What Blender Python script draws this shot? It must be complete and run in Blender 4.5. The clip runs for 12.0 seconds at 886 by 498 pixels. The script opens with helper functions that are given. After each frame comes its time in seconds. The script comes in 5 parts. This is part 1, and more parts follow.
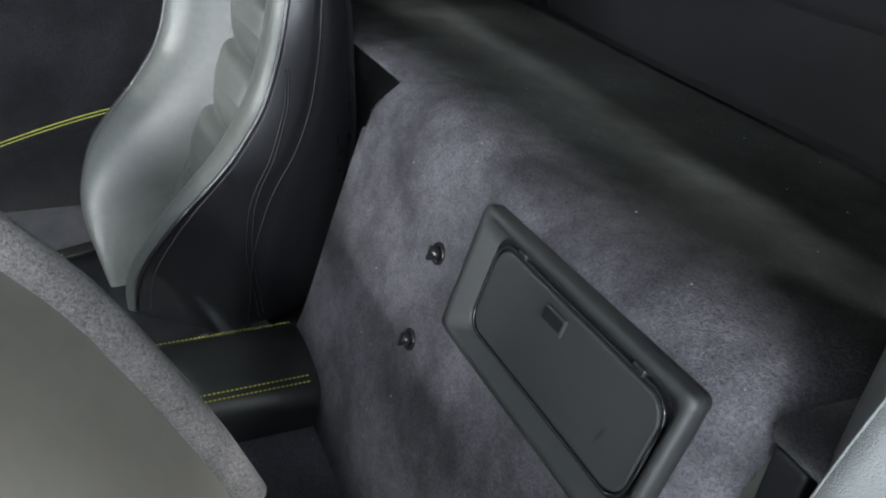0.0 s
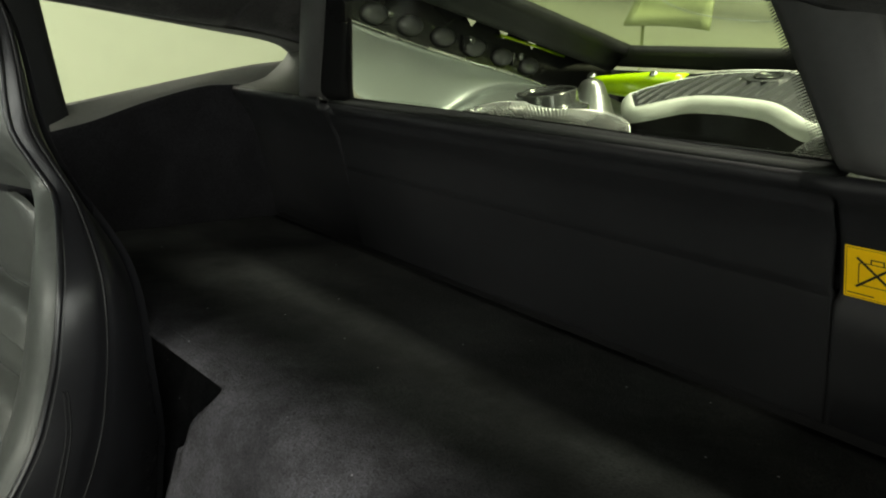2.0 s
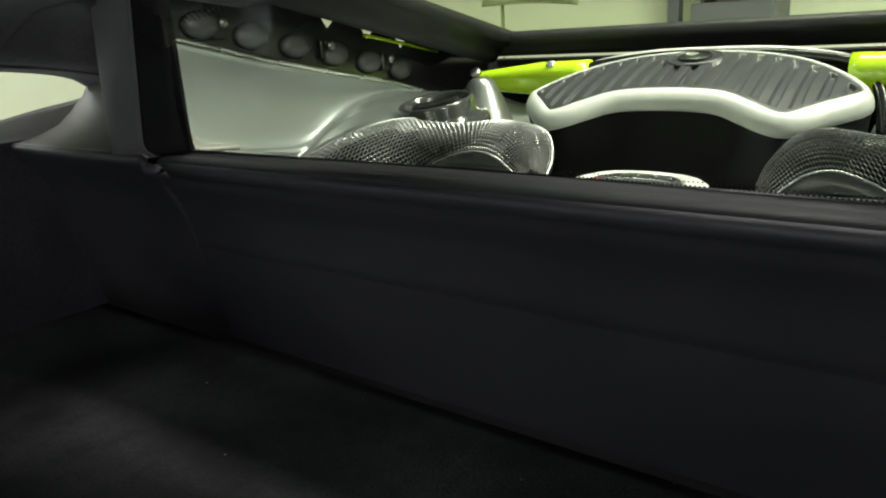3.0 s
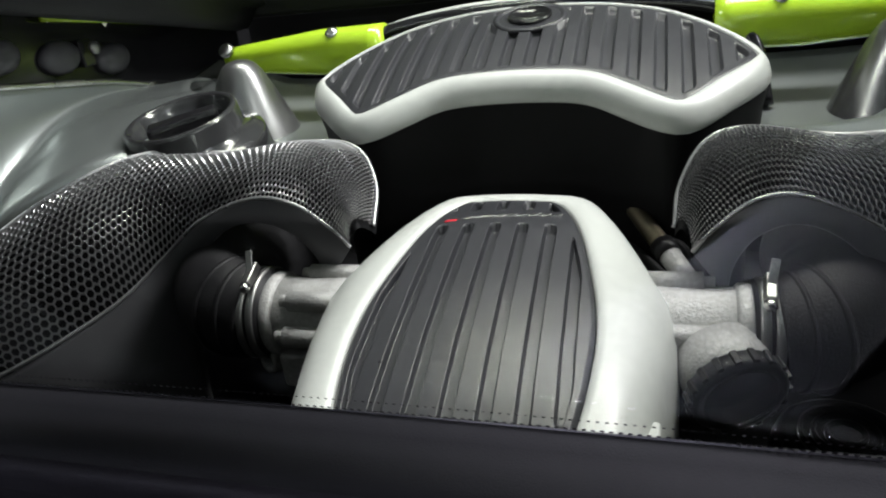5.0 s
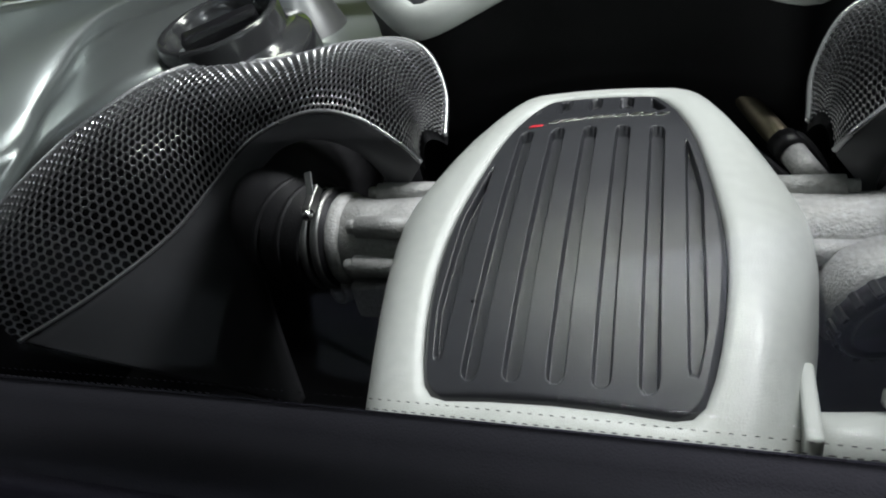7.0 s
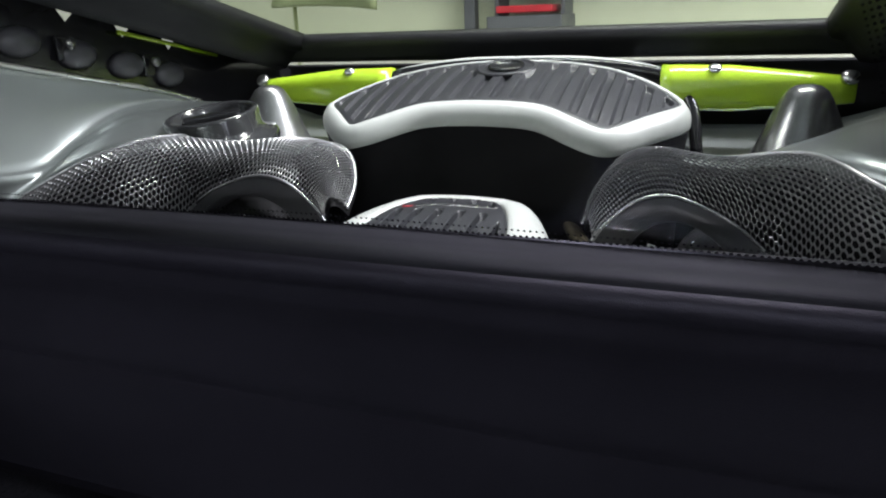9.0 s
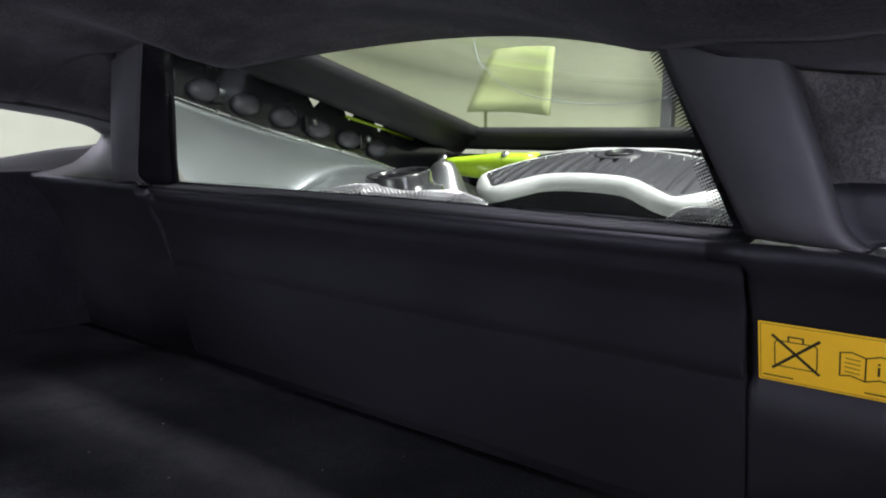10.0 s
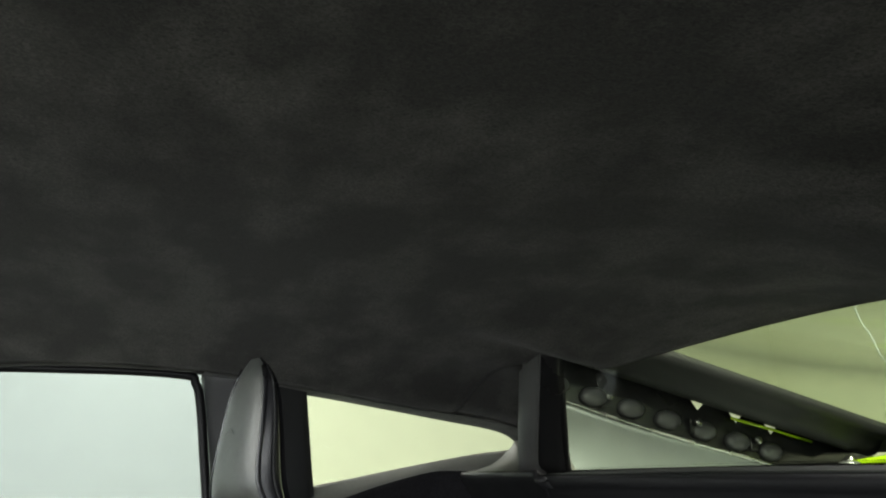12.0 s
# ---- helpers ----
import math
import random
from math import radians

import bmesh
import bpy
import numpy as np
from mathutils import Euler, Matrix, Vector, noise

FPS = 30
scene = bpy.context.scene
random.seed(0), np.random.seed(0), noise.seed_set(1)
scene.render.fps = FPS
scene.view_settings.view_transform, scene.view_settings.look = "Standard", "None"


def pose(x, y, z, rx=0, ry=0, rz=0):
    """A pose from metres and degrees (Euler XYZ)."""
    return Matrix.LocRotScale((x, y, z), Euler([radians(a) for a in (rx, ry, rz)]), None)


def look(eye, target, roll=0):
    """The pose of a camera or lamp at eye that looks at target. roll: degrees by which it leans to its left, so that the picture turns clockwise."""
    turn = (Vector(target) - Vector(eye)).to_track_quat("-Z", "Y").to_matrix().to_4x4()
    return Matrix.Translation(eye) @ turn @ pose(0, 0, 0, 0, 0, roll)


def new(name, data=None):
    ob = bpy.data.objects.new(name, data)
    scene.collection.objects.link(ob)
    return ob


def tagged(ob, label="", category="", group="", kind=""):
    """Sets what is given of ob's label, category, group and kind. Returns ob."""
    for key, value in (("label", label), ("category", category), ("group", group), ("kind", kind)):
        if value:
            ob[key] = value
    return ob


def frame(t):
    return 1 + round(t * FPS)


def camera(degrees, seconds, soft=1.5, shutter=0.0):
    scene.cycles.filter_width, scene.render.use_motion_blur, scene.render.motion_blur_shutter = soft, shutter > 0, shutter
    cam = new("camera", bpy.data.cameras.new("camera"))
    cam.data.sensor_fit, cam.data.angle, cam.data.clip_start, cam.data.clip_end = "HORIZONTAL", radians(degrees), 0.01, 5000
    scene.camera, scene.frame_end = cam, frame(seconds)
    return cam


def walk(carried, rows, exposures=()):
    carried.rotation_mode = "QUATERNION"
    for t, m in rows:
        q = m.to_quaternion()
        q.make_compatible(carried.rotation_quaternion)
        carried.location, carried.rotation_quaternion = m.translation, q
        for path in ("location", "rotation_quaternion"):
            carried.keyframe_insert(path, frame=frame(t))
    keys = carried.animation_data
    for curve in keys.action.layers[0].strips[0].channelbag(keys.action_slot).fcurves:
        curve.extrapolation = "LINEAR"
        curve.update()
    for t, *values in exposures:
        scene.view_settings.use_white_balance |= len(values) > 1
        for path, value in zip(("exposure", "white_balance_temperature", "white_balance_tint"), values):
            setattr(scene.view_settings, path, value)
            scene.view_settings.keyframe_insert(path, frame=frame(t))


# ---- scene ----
cam = camera(63.4, 12.0, soft=2.0)
PATH = [
    (0, (0.92, 0.386, 0.914), (-0.646, 1.086, -0.115), 4.6),
    (0.5, (0.98, 0.329, 0.934), (-0.616, 1.23, 0.133), 2.1),
    (1, (0.972, 0.304, 0.977), (-0.629, 1.28, 0.28), 1.6),
    (1.5, (0.928, 0.329, 0.966), (-0.66, 1.358, 0.316), 2.8),
    (2, (0.703, 0.429, 0.976), (-0.76, 1.673, 0.417), 1.0),
    (2.5, (0.571, 0.489, 0.961), (-0.719, 1.914, 0.406), -1.1),
    (3, (0.396, 0.61, 1.011), (-0.759, 2.124, 0.399), -4.3),
    (3.2, (0.349, 0.691, 1.039), (-0.77, 2.219, 0.398), -5.9),
    (4.8, (0.163, 0.922, 1.066), (-0.46, 2.585, 0.146), -7.0),
    (5, (0.158, 0.93, 1.073), (-0.413, 2.629, 0.185), -7.7),
    (5.5, (0.154, 0.941, 1.07), (-0.338, 2.729, 0.321), -7.7),
    (6, (0.126, 0.971, 1.049), (-0.334, 2.759, 0.283), -7.7),
    (6.2, (0.125, 1.013, 1.035), (-0.324, 2.754, 0.158), -8.3),
    (6.5, (0.098, 1.022, 1.036), (-0.336, 2.71, 0.056), -7.1),
    (7, (0.095, 1.005, 1.06), (-0.584, 2.507, -0.073), -13.5),
    (7.5, (0.116, 0.963, 1.054), (-0.469, 2.591, 0.051), -8.8),
    (7.7, (0.133, 0.928, 1.057), (-0.437, 2.609, 0.134), -6.7),
    (9.3, (0.39, 0.704, 0.989), (-0.378, 2.461, 0.423), -1.0),
    (9.5, (0.448, 0.641, 0.99), (-0.428, 2.365, 0.48), -1.2),
    (10, (0.596, 0.52, 0.945), (-0.606, 2.089, 0.638), 0.6),
    (10.5, (0.72, 0.482, 0.911), (-0.727, 1.843, 0.682), 2.9),
    (11, (0.793, 0.467, 0.894), (-0.837, 1.607, 0.693), 2.3),
    (11.3, (0.825, 0.451, 0.868), (-0.905, 1.452, 0.812), 1.9),
    (11.5, (0.821, 0.473, 0.847), (-0.945, 1.388, 1.059), 0.9),
    (11.7, (0.788, 0.474, 0.864), (-0.976, 1.314, 1.292), 0.7),
    (12, (0.764, 0.458, 0.863), (-1.013, 1.146, 1.469), -0.3),
]
EXPOSURES = [(0.0, 1.95, 6350, 13), (0.5, 2.32, 6380, 12), (1.0, 1.88, 6400, 8), (1.5, 1.66, 6550, 6), (2.0, 0.68, 7450, 5), (2.6, 1.0, 6950, 13), (3.2, 0.84, 6450, 19), (4.8, 0.36, 5980, 36), (5.5, 0.38, 5930, 36), (6.2, 0.10, 5850, 36), (7.0, 0.06, 5780, 36),
             (7.7, 0.20, 5830, 37), (9.3, 0.74, 5750, 40), (10.0, 1.0, 5850, 38), (10.5, 1.25, 5920, 33), (11.0, 1.62, 5980, 26), (11.2, 1.58, 6050, 24), (11.5, 1.35, 6700, 13), (12.0, 1.02, 6850, 11)]
walk(cam, [(t, look(eye, target, roll)) for t, eye, target, roll in PATH], EXPOSURES)

# ---- world and light: a closed workshop hall lit by added, unseen ceiling panels ----
world = bpy.data.worlds.new("hall_air")
scene.world = world
world.use_nodes = True
world.node_tree.nodes["Background"].inputs[0].default_value = (0.9, 0.95, 1.0, 1)
world.node_tree.nodes["Background"].inputs[1].default_value = 0.05


def area_lamp(name, m, sx, sy, watts, colour):
    d = bpy.data.lights.new(name, "AREA")
    d.shape, d.size, d.size_y, d.energy, d.color = "RECTANGLE", sx, sy, watts, colour
    ob = new(name, d)
    ob.matrix_world = m
    return ob


# Lamp places are made up: fill for west wall, bulkhead, seats and engine bay.
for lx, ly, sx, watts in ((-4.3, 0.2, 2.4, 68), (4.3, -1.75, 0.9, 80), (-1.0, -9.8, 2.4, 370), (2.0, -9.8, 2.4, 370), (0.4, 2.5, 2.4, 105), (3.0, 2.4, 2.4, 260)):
    area_lamp("ceiling_fill_lamp", look((lx, ly, 3.55), (lx, ly, 0)), sx, 0.5, watts, (0.97, 1.0, 0.96))

# unseen gate with a cool lamp, added to light the seats from the side
ADDED_GATE = (-4.2, 0.4, 2.7)
area_lamp("added_gate_lamp", look((5.02, (ADDED_GATE[0] + ADDED_GATE[1]) / 2, ADDED_GATE[2] / 2), (0, (ADDED_GATE[0] + ADDED_GATE[1]) / 2, ADDED_GATE[2] / 2)), ADDED_GATE[1] - ADDED_GATE[0] - 0.1, ADDED_GATE[2] - 0.1, 165, (0.88, 0.95, 1.0))


# ---- materials ----
def material(name, colour, rough=0.5, metal=0.0, vary=0.15, scale=40.0, bump=0.0, bump_scale=300.0, coat=0.0, sheen=0.0, rough_vary=0.1, spec=0.5):
    """A procedural surface: colour varied at two scales, roughness wear and fine relief."""
    m = bpy.data.materials.new(name)
    m.use_nodes = True
    nt = m.node_tree
    b = nt.nodes["Principled BSDF"]
    b.inputs["Metallic"].default_value = metal
    b.inputs["Coat Weight"].default_value = coat
    b.inputs["Coat Roughness"].default_value = 0.12
    b.inputs["Sheen Weight"].default_value = sheen
    b.inputs["Sheen Roughness"].default_value = 0.5
    b.inputs["Specular IOR Level"].default_value = spec
    tc = nt.nodes.new("ShaderNodeTexCoord")
    big = nt.nodes.new("ShaderNodeTexNoise")
    big.inputs["Scale"].default_value, big.inputs["Detail"].default_value = scale * 0.2, 5
    fine = nt.nodes.new("ShaderNodeTexNoise")
    fine.inputs["Scale"].default_value, fine.inputs["Detail"].default_value = scale * 4, 4
    mix = nt.nodes.new("ShaderNodeMath")
    mix.operation = "ADD"
    for n, k in ((big, 0), (fine, 1)):
        nt.links.new(tc.outputs["Object"], n.inputs["Vector"])
        nt.links.new(n.outputs["Fac"], mix.inputs[k])
    ramp = nt.nodes.new("ShaderNodeMapRange")
    ramp.inputs["From Min"].default_value, ramp.inputs["From Max"].default_value = 0.6, 1.4
    ramp.inputs["To Min"].default_value, ramp.inputs["To Max"].default_value = 1 - vary, 1 + vary
    nt.links.new(mix.outputs[0], ramp.inputs["Value"])
    hue = nt.nodes.new("ShaderNodeMix")
    hue.data_type, hue.blend_type = "RGBA", "MULTIPLY"
    hue.inputs["Factor"].default_value = 1.0
    hue.inputs["A"].default_value = (*colour, 1)
    nt.links.new(ramp.outputs[0], hue.inputs["B"])
    nt.links.new(hue.outputs["Result"], b.inputs["Base Color"])
    rr = nt.nodes.new("ShaderNodeMapRange")
    rr.inputs["From Min"].default_value, rr.inputs["From Max"].default_value = 0.3, 0.7
    rr.inputs["To Min"].default_value, rr.inputs["To Max"].default_value = max(0.03, rough - rough_vary), min(1, rough + rough_vary)
    nt.links.new(big.outputs["Fac"], rr.inputs["Value"])
    nt.links.new(rr.outputs[0], b.inputs["Roughness"])
    if bump:
        grain = nt.nodes.new("ShaderNodeTexNoise")
        grain.inputs["Scale"].default_value, grain.inputs["Detail"].default_value = bump_scale, 3
        nt.links.new(tc.outputs["Object"], grain.inputs["Vector"])
        bp = nt.nodes.new("ShaderNodeBump")
        bp.inputs["Strength"].default_value, bp.inputs["Distance"].default_value = bump, 0.002
        nt.links.new(grain.outputs["Fac"], bp.inputs["Height"])
        nt.links.new(bp.outputs["Normal"], b.inputs["Normal"])
    return m


def leather_material(name, colour, rough, relief=0.16, spec=0.5):
    m = material(name, colour, rough, vary=0.18, scale=20, rough_vary=0.05, spec=spec)
    nt = m.node_tree
    tc = nt.nodes.new("ShaderNodeTexCoord")
    cell = nt.nodes.new("ShaderNodeTexVoronoi")
    cell.inputs["Scale"].default_value = 700
    crease = nt.nodes.new("ShaderNodeTexNoise")
    crease.inputs["Scale"].default_value, crease.inputs["Detail"].default_value = 18, 4
    add = nt.nodes.new("ShaderNodeMath")
    add.operation = "MULTIPLY_ADD"
    add.inputs[1].default_value = 0.25
    nt.links.new(tc.outputs["Object"], cell.inputs["Vector"])
    nt.links.new(tc.outputs["Object"], crease.inputs["Vector"])
    nt.links.new(cell.outputs["Distance"], add.inputs[0])
    nt.links.new(crease.outputs["Fac"], add.inputs[2])
    bp = nt.nodes.new("ShaderNodeBump")
    bp.inputs["Strength"].default_value, bp.inputs["Distance"].default_value = relief, 0.003
    nt.links.new(add.outputs[0], bp.inputs["Height"])
    nt.links.new(bp.outputs["Normal"], nt.nodes["Principled BSDF"].inputs["Normal"])
    return m


def suede_material(name, colour, vary, scale, sheen, specks=0.0, nap=0.8, patchy=(0.40, 0.62)):
    """Short-pile suede or carpet: brushed patches, fibrous nap and a little lint."""
    m = material(name, colour, 0.95, vary=0.12, scale=scale, sheen=sheen, rough_vary=0.03, spec=0.12)
    nt = m.node_tree
    b = nt.nodes["Principled BSDF"]
    tc = nt.nodes.new("ShaderNodeTexCoord")
    patch = nt.nodes.new("ShaderNodeTexNoise")
    patch.inputs["Scale"].default_value, patch.inputs["Detail"].default_value = 6.0, 5
    patch.inputs["Roughness"].default_value, patch.inputs["Distortion"].default_value = 0.55, 0.0
    stretch = nt.nodes.new("ShaderNodeMapping")
    stretch.inputs["Scale"].default_value = (1.0, 1.6, 1.4)
    nt.links.new(tc.outputs["Object"], stretch.inputs["Vector"])
    nt.links.new(stretch.outputs[0], patch.inputs["Vector"])
    fibre = nt.nodes.new("ShaderNodeTexNoise")
    fibre.inputs["Scale"].default_value, fibre.inputs["Detail"].default_value, fibre.inputs["Distortion"].default_value = 330, 3, 1.0
    nt.links.new(tc.outputs["Object"], fibre.inputs["Vector"])
    lo = nt.nodes.new("ShaderNodeMapRange")
    lo.inputs["From Min"].default_value, lo.inputs["From Max"].default_value = patchy
    lo.inputs["To Min"].default_value, lo.inputs["To Max"].default_value = 1 - vary, 1 + vary
    hi = nt.nodes.new("ShaderNodeMapRange")
    hi.inputs["From Min"].default_value, hi.inputs["From Max"].default_value = 0.3, 0.7
    hi.inputs["To Min"].default_value, hi.inputs["To Max"].default_value = 0.5, 1.5
    nt.links.new(patch.outputs["Fac"], lo.inputs["Value"])
    nt.links.new(fibre.outputs["Fac"], hi.inputs["Value"])
    prod = nt.nodes.new("ShaderNodeMath")
    prod.operation = "MULTIPLY"
    nt.links.new(lo.outputs[0], prod.inputs[0])
    nt.links.new(hi.outputs[0], prod.inputs[1])
    base = b.inputs["Base Color"].links[0].from_socket
    pile = nt.nodes.new("ShaderNodeMix")
    pile.data_type, pile.blend_type = "RGBA", "MULTIPLY"
    pile.inputs["Factor"].default_value = 1.0
    nt.links.new(base, pile.inputs["A"])
    nt.links.new(prod.outputs[0], pile.inputs["B"])
    out = pile.outputs["Result"]
    if specks:
        cell = nt.nodes.new("ShaderNodeTexVoronoi")
        cell.inputs["Scale"].default_value = 55
        nt.links.new(tc.outputs["Object"], cell.inputs["Vector"])
        near = nt.nodes.new("ShaderNodeMath")
        near.operation, near.inputs[1].default_value = "LESS_THAN", 0.075
        nt.links.new(cell.outputs["Distance"], near.inputs[0])
        some = nt.nodes.new("ShaderNodeMath")
        some.operation, some.inputs[1].default_value = "GREATER_THAN", 1 - specks
        sep = nt.nodes.new("ShaderNodeSeparateColor")
        nt.links.new(cell.outputs["Color"], sep.inputs[0])
        nt.links.new(sep.outputs[0], some.inputs[0])
        both = nt.nodes.new("ShaderNodeMath")
        both.operation = "MULTIPLY"
        nt.links.new(near.outputs[0], both.inputs[0])
        nt.links.new(some.outputs[0], both.inputs[1])
        lint = nt.nodes.new("ShaderNodeMix")
        lint.data_type = "RGBA"
        lint.inputs["B"].default_value = (0.3, 0.3, 0.32, 1)
        nt.links.new(both.outputs[0], lint.inputs["Factor"])
        nt.links.new(out, lint.inputs["A"])
        out = lint.outputs["Result"]
    nt.links.new(out, b.inputs["Base Color"])
    bp = nt.nodes.new("ShaderNodeBump")
    bp.inputs["Strength"].default_value, bp.inputs["Distance"].default_value = nap, 0.0016
    nt.links.new(fibre.outputs["Fac"], bp.inputs["Height"])
    nt.links.new(bp.outputs["Normal"], b.inputs["Normal"])
    return m


def glass_material(name, colour, rough=0.0):
    m = bpy.data.materials.new(name)
    m.use_nodes = True
    nt = m.node_tree
    nt.nodes.remove(nt.nodes["Principled BSDF"])
    tr = nt.nodes.new("ShaderNodeBsdfTransparent")
    tr.inputs[0].default_value = (*colour, 1)
    gl = nt.nodes.new("ShaderNodeBsdfGlossy")
    gl.inputs["Roughness"].default_value = rough
    lw = nt.nodes.new("ShaderNodeLayerWeight")
    lw.inputs["Blend"].default_value = 0.5
    pw = nt.nodes.new("ShaderNodeMath")
    pw.operation, pw.inputs[1].default_value = "POWER", 5.0
    fr = nt.nodes.new("ShaderNodeMath")
    fr.operation, fr.inputs[1].default_value, fr.inputs[2].default_value = "MULTIPLY_ADD", 0.5, 0.006
    nt.links.new(lw.outputs["Facing"], pw.inputs[0])
    nt.links.new(pw.outputs[0], fr.inputs[0])
    mx = nt.nodes.new("ShaderNodeMixShader")
    nt.links.new(fr.outputs[0], mx.inputs[0])
    nt.links.new(tr.outputs[0], mx.inputs[1])
    nt.links.new(gl.outputs[0], mx.inputs[2])
    nt.links.new(mx.outputs[0], nt.nodes["Material Output"].inputs[0])
    return m


def pile_blend(name, first, second, start, width):
    """Pile fabric turning from the first colour to the second over a ragged band across the shelf."""
    m = bpy.data.materials.new(name)
    m.use_nodes = True
    nt = m.node_tree
    b = nt.nodes["Principled BSDF"]
    b.inputs["Roughness"].default_value, b.inputs["Specular IOR Level"].default_value = 0.95, 0.12
    b.inputs["Sheen Weight"].default_value, b.inputs["Sheen Roughness"].default_value = 0.02, 0.5
    tc = nt.nodes.new("ShaderNodeTexCoord")
    sep = nt.nodes.new("ShaderNodeSeparateXYZ")
    nt.links.new(tc.outputs["Object"], sep.inputs[0])

    def noise(scale, detail, distortion=0.0):
        n = nt.nodes.new("ShaderNodeTexNoise")
        n.inputs["Scale"].default_value, n.inputs["Detail"].default_value, n.inputs["Distortion"].default_value = scale, detail, distortion
        nt.links.new(tc.outputs["Object"], n.inputs["Vector"])
        return n.outputs["Fac"]

    def span(value, lo, hi, to_lo, to_hi, kind="LINEAR"):
        r = nt.nodes.new("ShaderNodeMapRange")
        r.interpolation_type = kind
        for key, v in (("From Min", lo), ("From Max", hi), ("To Min", to_lo), ("To Max", to_hi)):
            r.inputs[key].default_value = v
        nt.links.new(value, r.inputs["Value"])
        return r.outputs[0]

    def times(a, c):
        n = nt.nodes.new("ShaderNodeMath")
        n.operation = "MULTIPLY"
        nt.links.new(a, n.inputs[0])
        nt.links.new(c, n.inputs[1])
        return n.outputs[0]
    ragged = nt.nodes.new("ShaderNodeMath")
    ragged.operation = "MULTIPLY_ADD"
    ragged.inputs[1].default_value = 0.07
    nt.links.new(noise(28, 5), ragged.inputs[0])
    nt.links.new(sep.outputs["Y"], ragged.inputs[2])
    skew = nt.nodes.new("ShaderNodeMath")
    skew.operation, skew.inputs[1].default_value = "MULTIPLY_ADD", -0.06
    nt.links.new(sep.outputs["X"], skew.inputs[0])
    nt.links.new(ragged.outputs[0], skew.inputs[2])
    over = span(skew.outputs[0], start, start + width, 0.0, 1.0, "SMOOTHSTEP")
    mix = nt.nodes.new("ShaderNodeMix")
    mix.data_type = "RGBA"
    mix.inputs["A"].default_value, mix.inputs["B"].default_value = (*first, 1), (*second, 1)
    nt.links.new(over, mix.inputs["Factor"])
    fibre = noise(330, 3, 1.0)
    pile = times(span(fibre, 0.3, 0.7, 0.62, 1.38), times(span(noise(6, 4), 0.38, 0.62, 0.52, 1.48), span(noise(45, 4), 0.3, 0.7, 0.82, 1.18)))
    tint = nt.nodes.new("ShaderNodeMix")
    tint.data_type, tint.blend_type = "RGBA", "MULTIPLY"
    tint.inputs["Factor"].default_value = 1.0
    nt.links.new(mix.outputs["Result"], tint.inputs["A"])
    nt.links.new(pile, tint.inputs["B"])
    # a little pale lint
    cell = nt.nodes.new("ShaderNodeTexVoronoi")
    cell.inputs["Scale"].default_value = 48
    nt.links.new(tc.outputs["Object"], cell.inputs["Vector"])
    hue = nt.nodes.new("ShaderNodeSeparateColor")
    nt.links.new(cell.outputs["Color"], hue.inputs[0])
    specks = times(span(cell.outputs["Distance"], 0.055, 0.075, 1.0, 0.0), span(hue.outputs[0], 0.89, 0.90, 0.0, 1.0))
    lint = nt.nodes.new("ShaderNodeMix")
    lint.data_type = "RGBA"
    lint.inputs["B"].default_value = (0.3, 0.3, 0.32, 1)
    nt.links.new(specks, lint.inputs["Factor"])
    nt.links.new(tint.outputs["Result"], lint.inputs["A"])
    nt.links.new(lint.outputs["Result"], b.inputs["Base Color"])
    bp = nt.nodes.new("ShaderNodeBump")
    bp.inputs["Strength"].default_value, bp.inputs["Distance"].default_value = 0.9, 0.002
    nt.links.new(fibre, bp.inputs["Height"])
    nt.links.new(bp.outputs["Normal"], b.inputs["Normal"])
    return m


LEATHER = leather_material("grey_black_leather", (0.086, 0.091, 0.083), 0.38, 0.12)
LEATHER_MID = leather_material("dark_grey_leather", (0.024, 0.025, 0.0245), 0.34)
LEATHER_DARK = leather_material("black_leather", (0.014, 0.014, 0.016), 0.30, 0.10, spec=0.75)
CARPET = suede_material("charcoal_carpet", (0.036, 0.0345, 0.041), 0.42, 60, 0.25, 0.12)
SUEDE = suede_material("charcoal_suede", (0.013, 0.0125, 0.0145), 0.25, 22, 0.1)
SHELF_CARPET = pile_blend("charcoal_pile_blend", (0.058, 0.056, 0.063), (0.019, 0.0207, 0.0195), 0.785, 0.10)
HEADLINER = suede_material("headliner_suede", (0.052, 0.050, 0.045), 0.42, 18, 0.10, nap=0.3, patchy=(0.42, 0.60))
PILLAR_TRIM = material("dark_grey_pillar_trim", (0.062, 0.061, 0.058), 0.5, vary=0.1, scale=30, bump=0.25, bump_scale=1200)
TRIM = material("soft_black_plastic", (0.0125, 0.0127, 0.0138), 0.46, vary=0.1, scale=30, bump=0.25, bump_scale=1200, spec=0.28)
CAP_SATIN = material("satin_black_cap", (0.040, 0.041, 0.042), 0.14, metal=0.3, coat=0.6, vary=0.1, scale=30)
# Sill rubber, blacker than the panel: its shade is put into the colour.
SHADED_SILL_RUBBER = material("shaded_black_sill_rubber", (0.0075, 0.0088, 0.0080), 0.7, vary=0.15, scale=30, bump=0.2, bump_scale=1200, spec=0.2)
TRIM_GREY = material("dark_grey_plastic", (0.030, 0.031, 0.031), 0.5, vary=0.08, scale=30, bump=0.2, bump_scale=1200)
HATCH_PLASTIC = material("hatch_plastic", (0.022, 0.0235, 0.0235), 0.40, vary=0.12, scale=30, bump=0.3, bump_scale=1500)
GLOSS_BLACK = material("gloss_black_plastic", (0.012, 0.012, 0.013), 0.18, vary=0.1, scale=20)
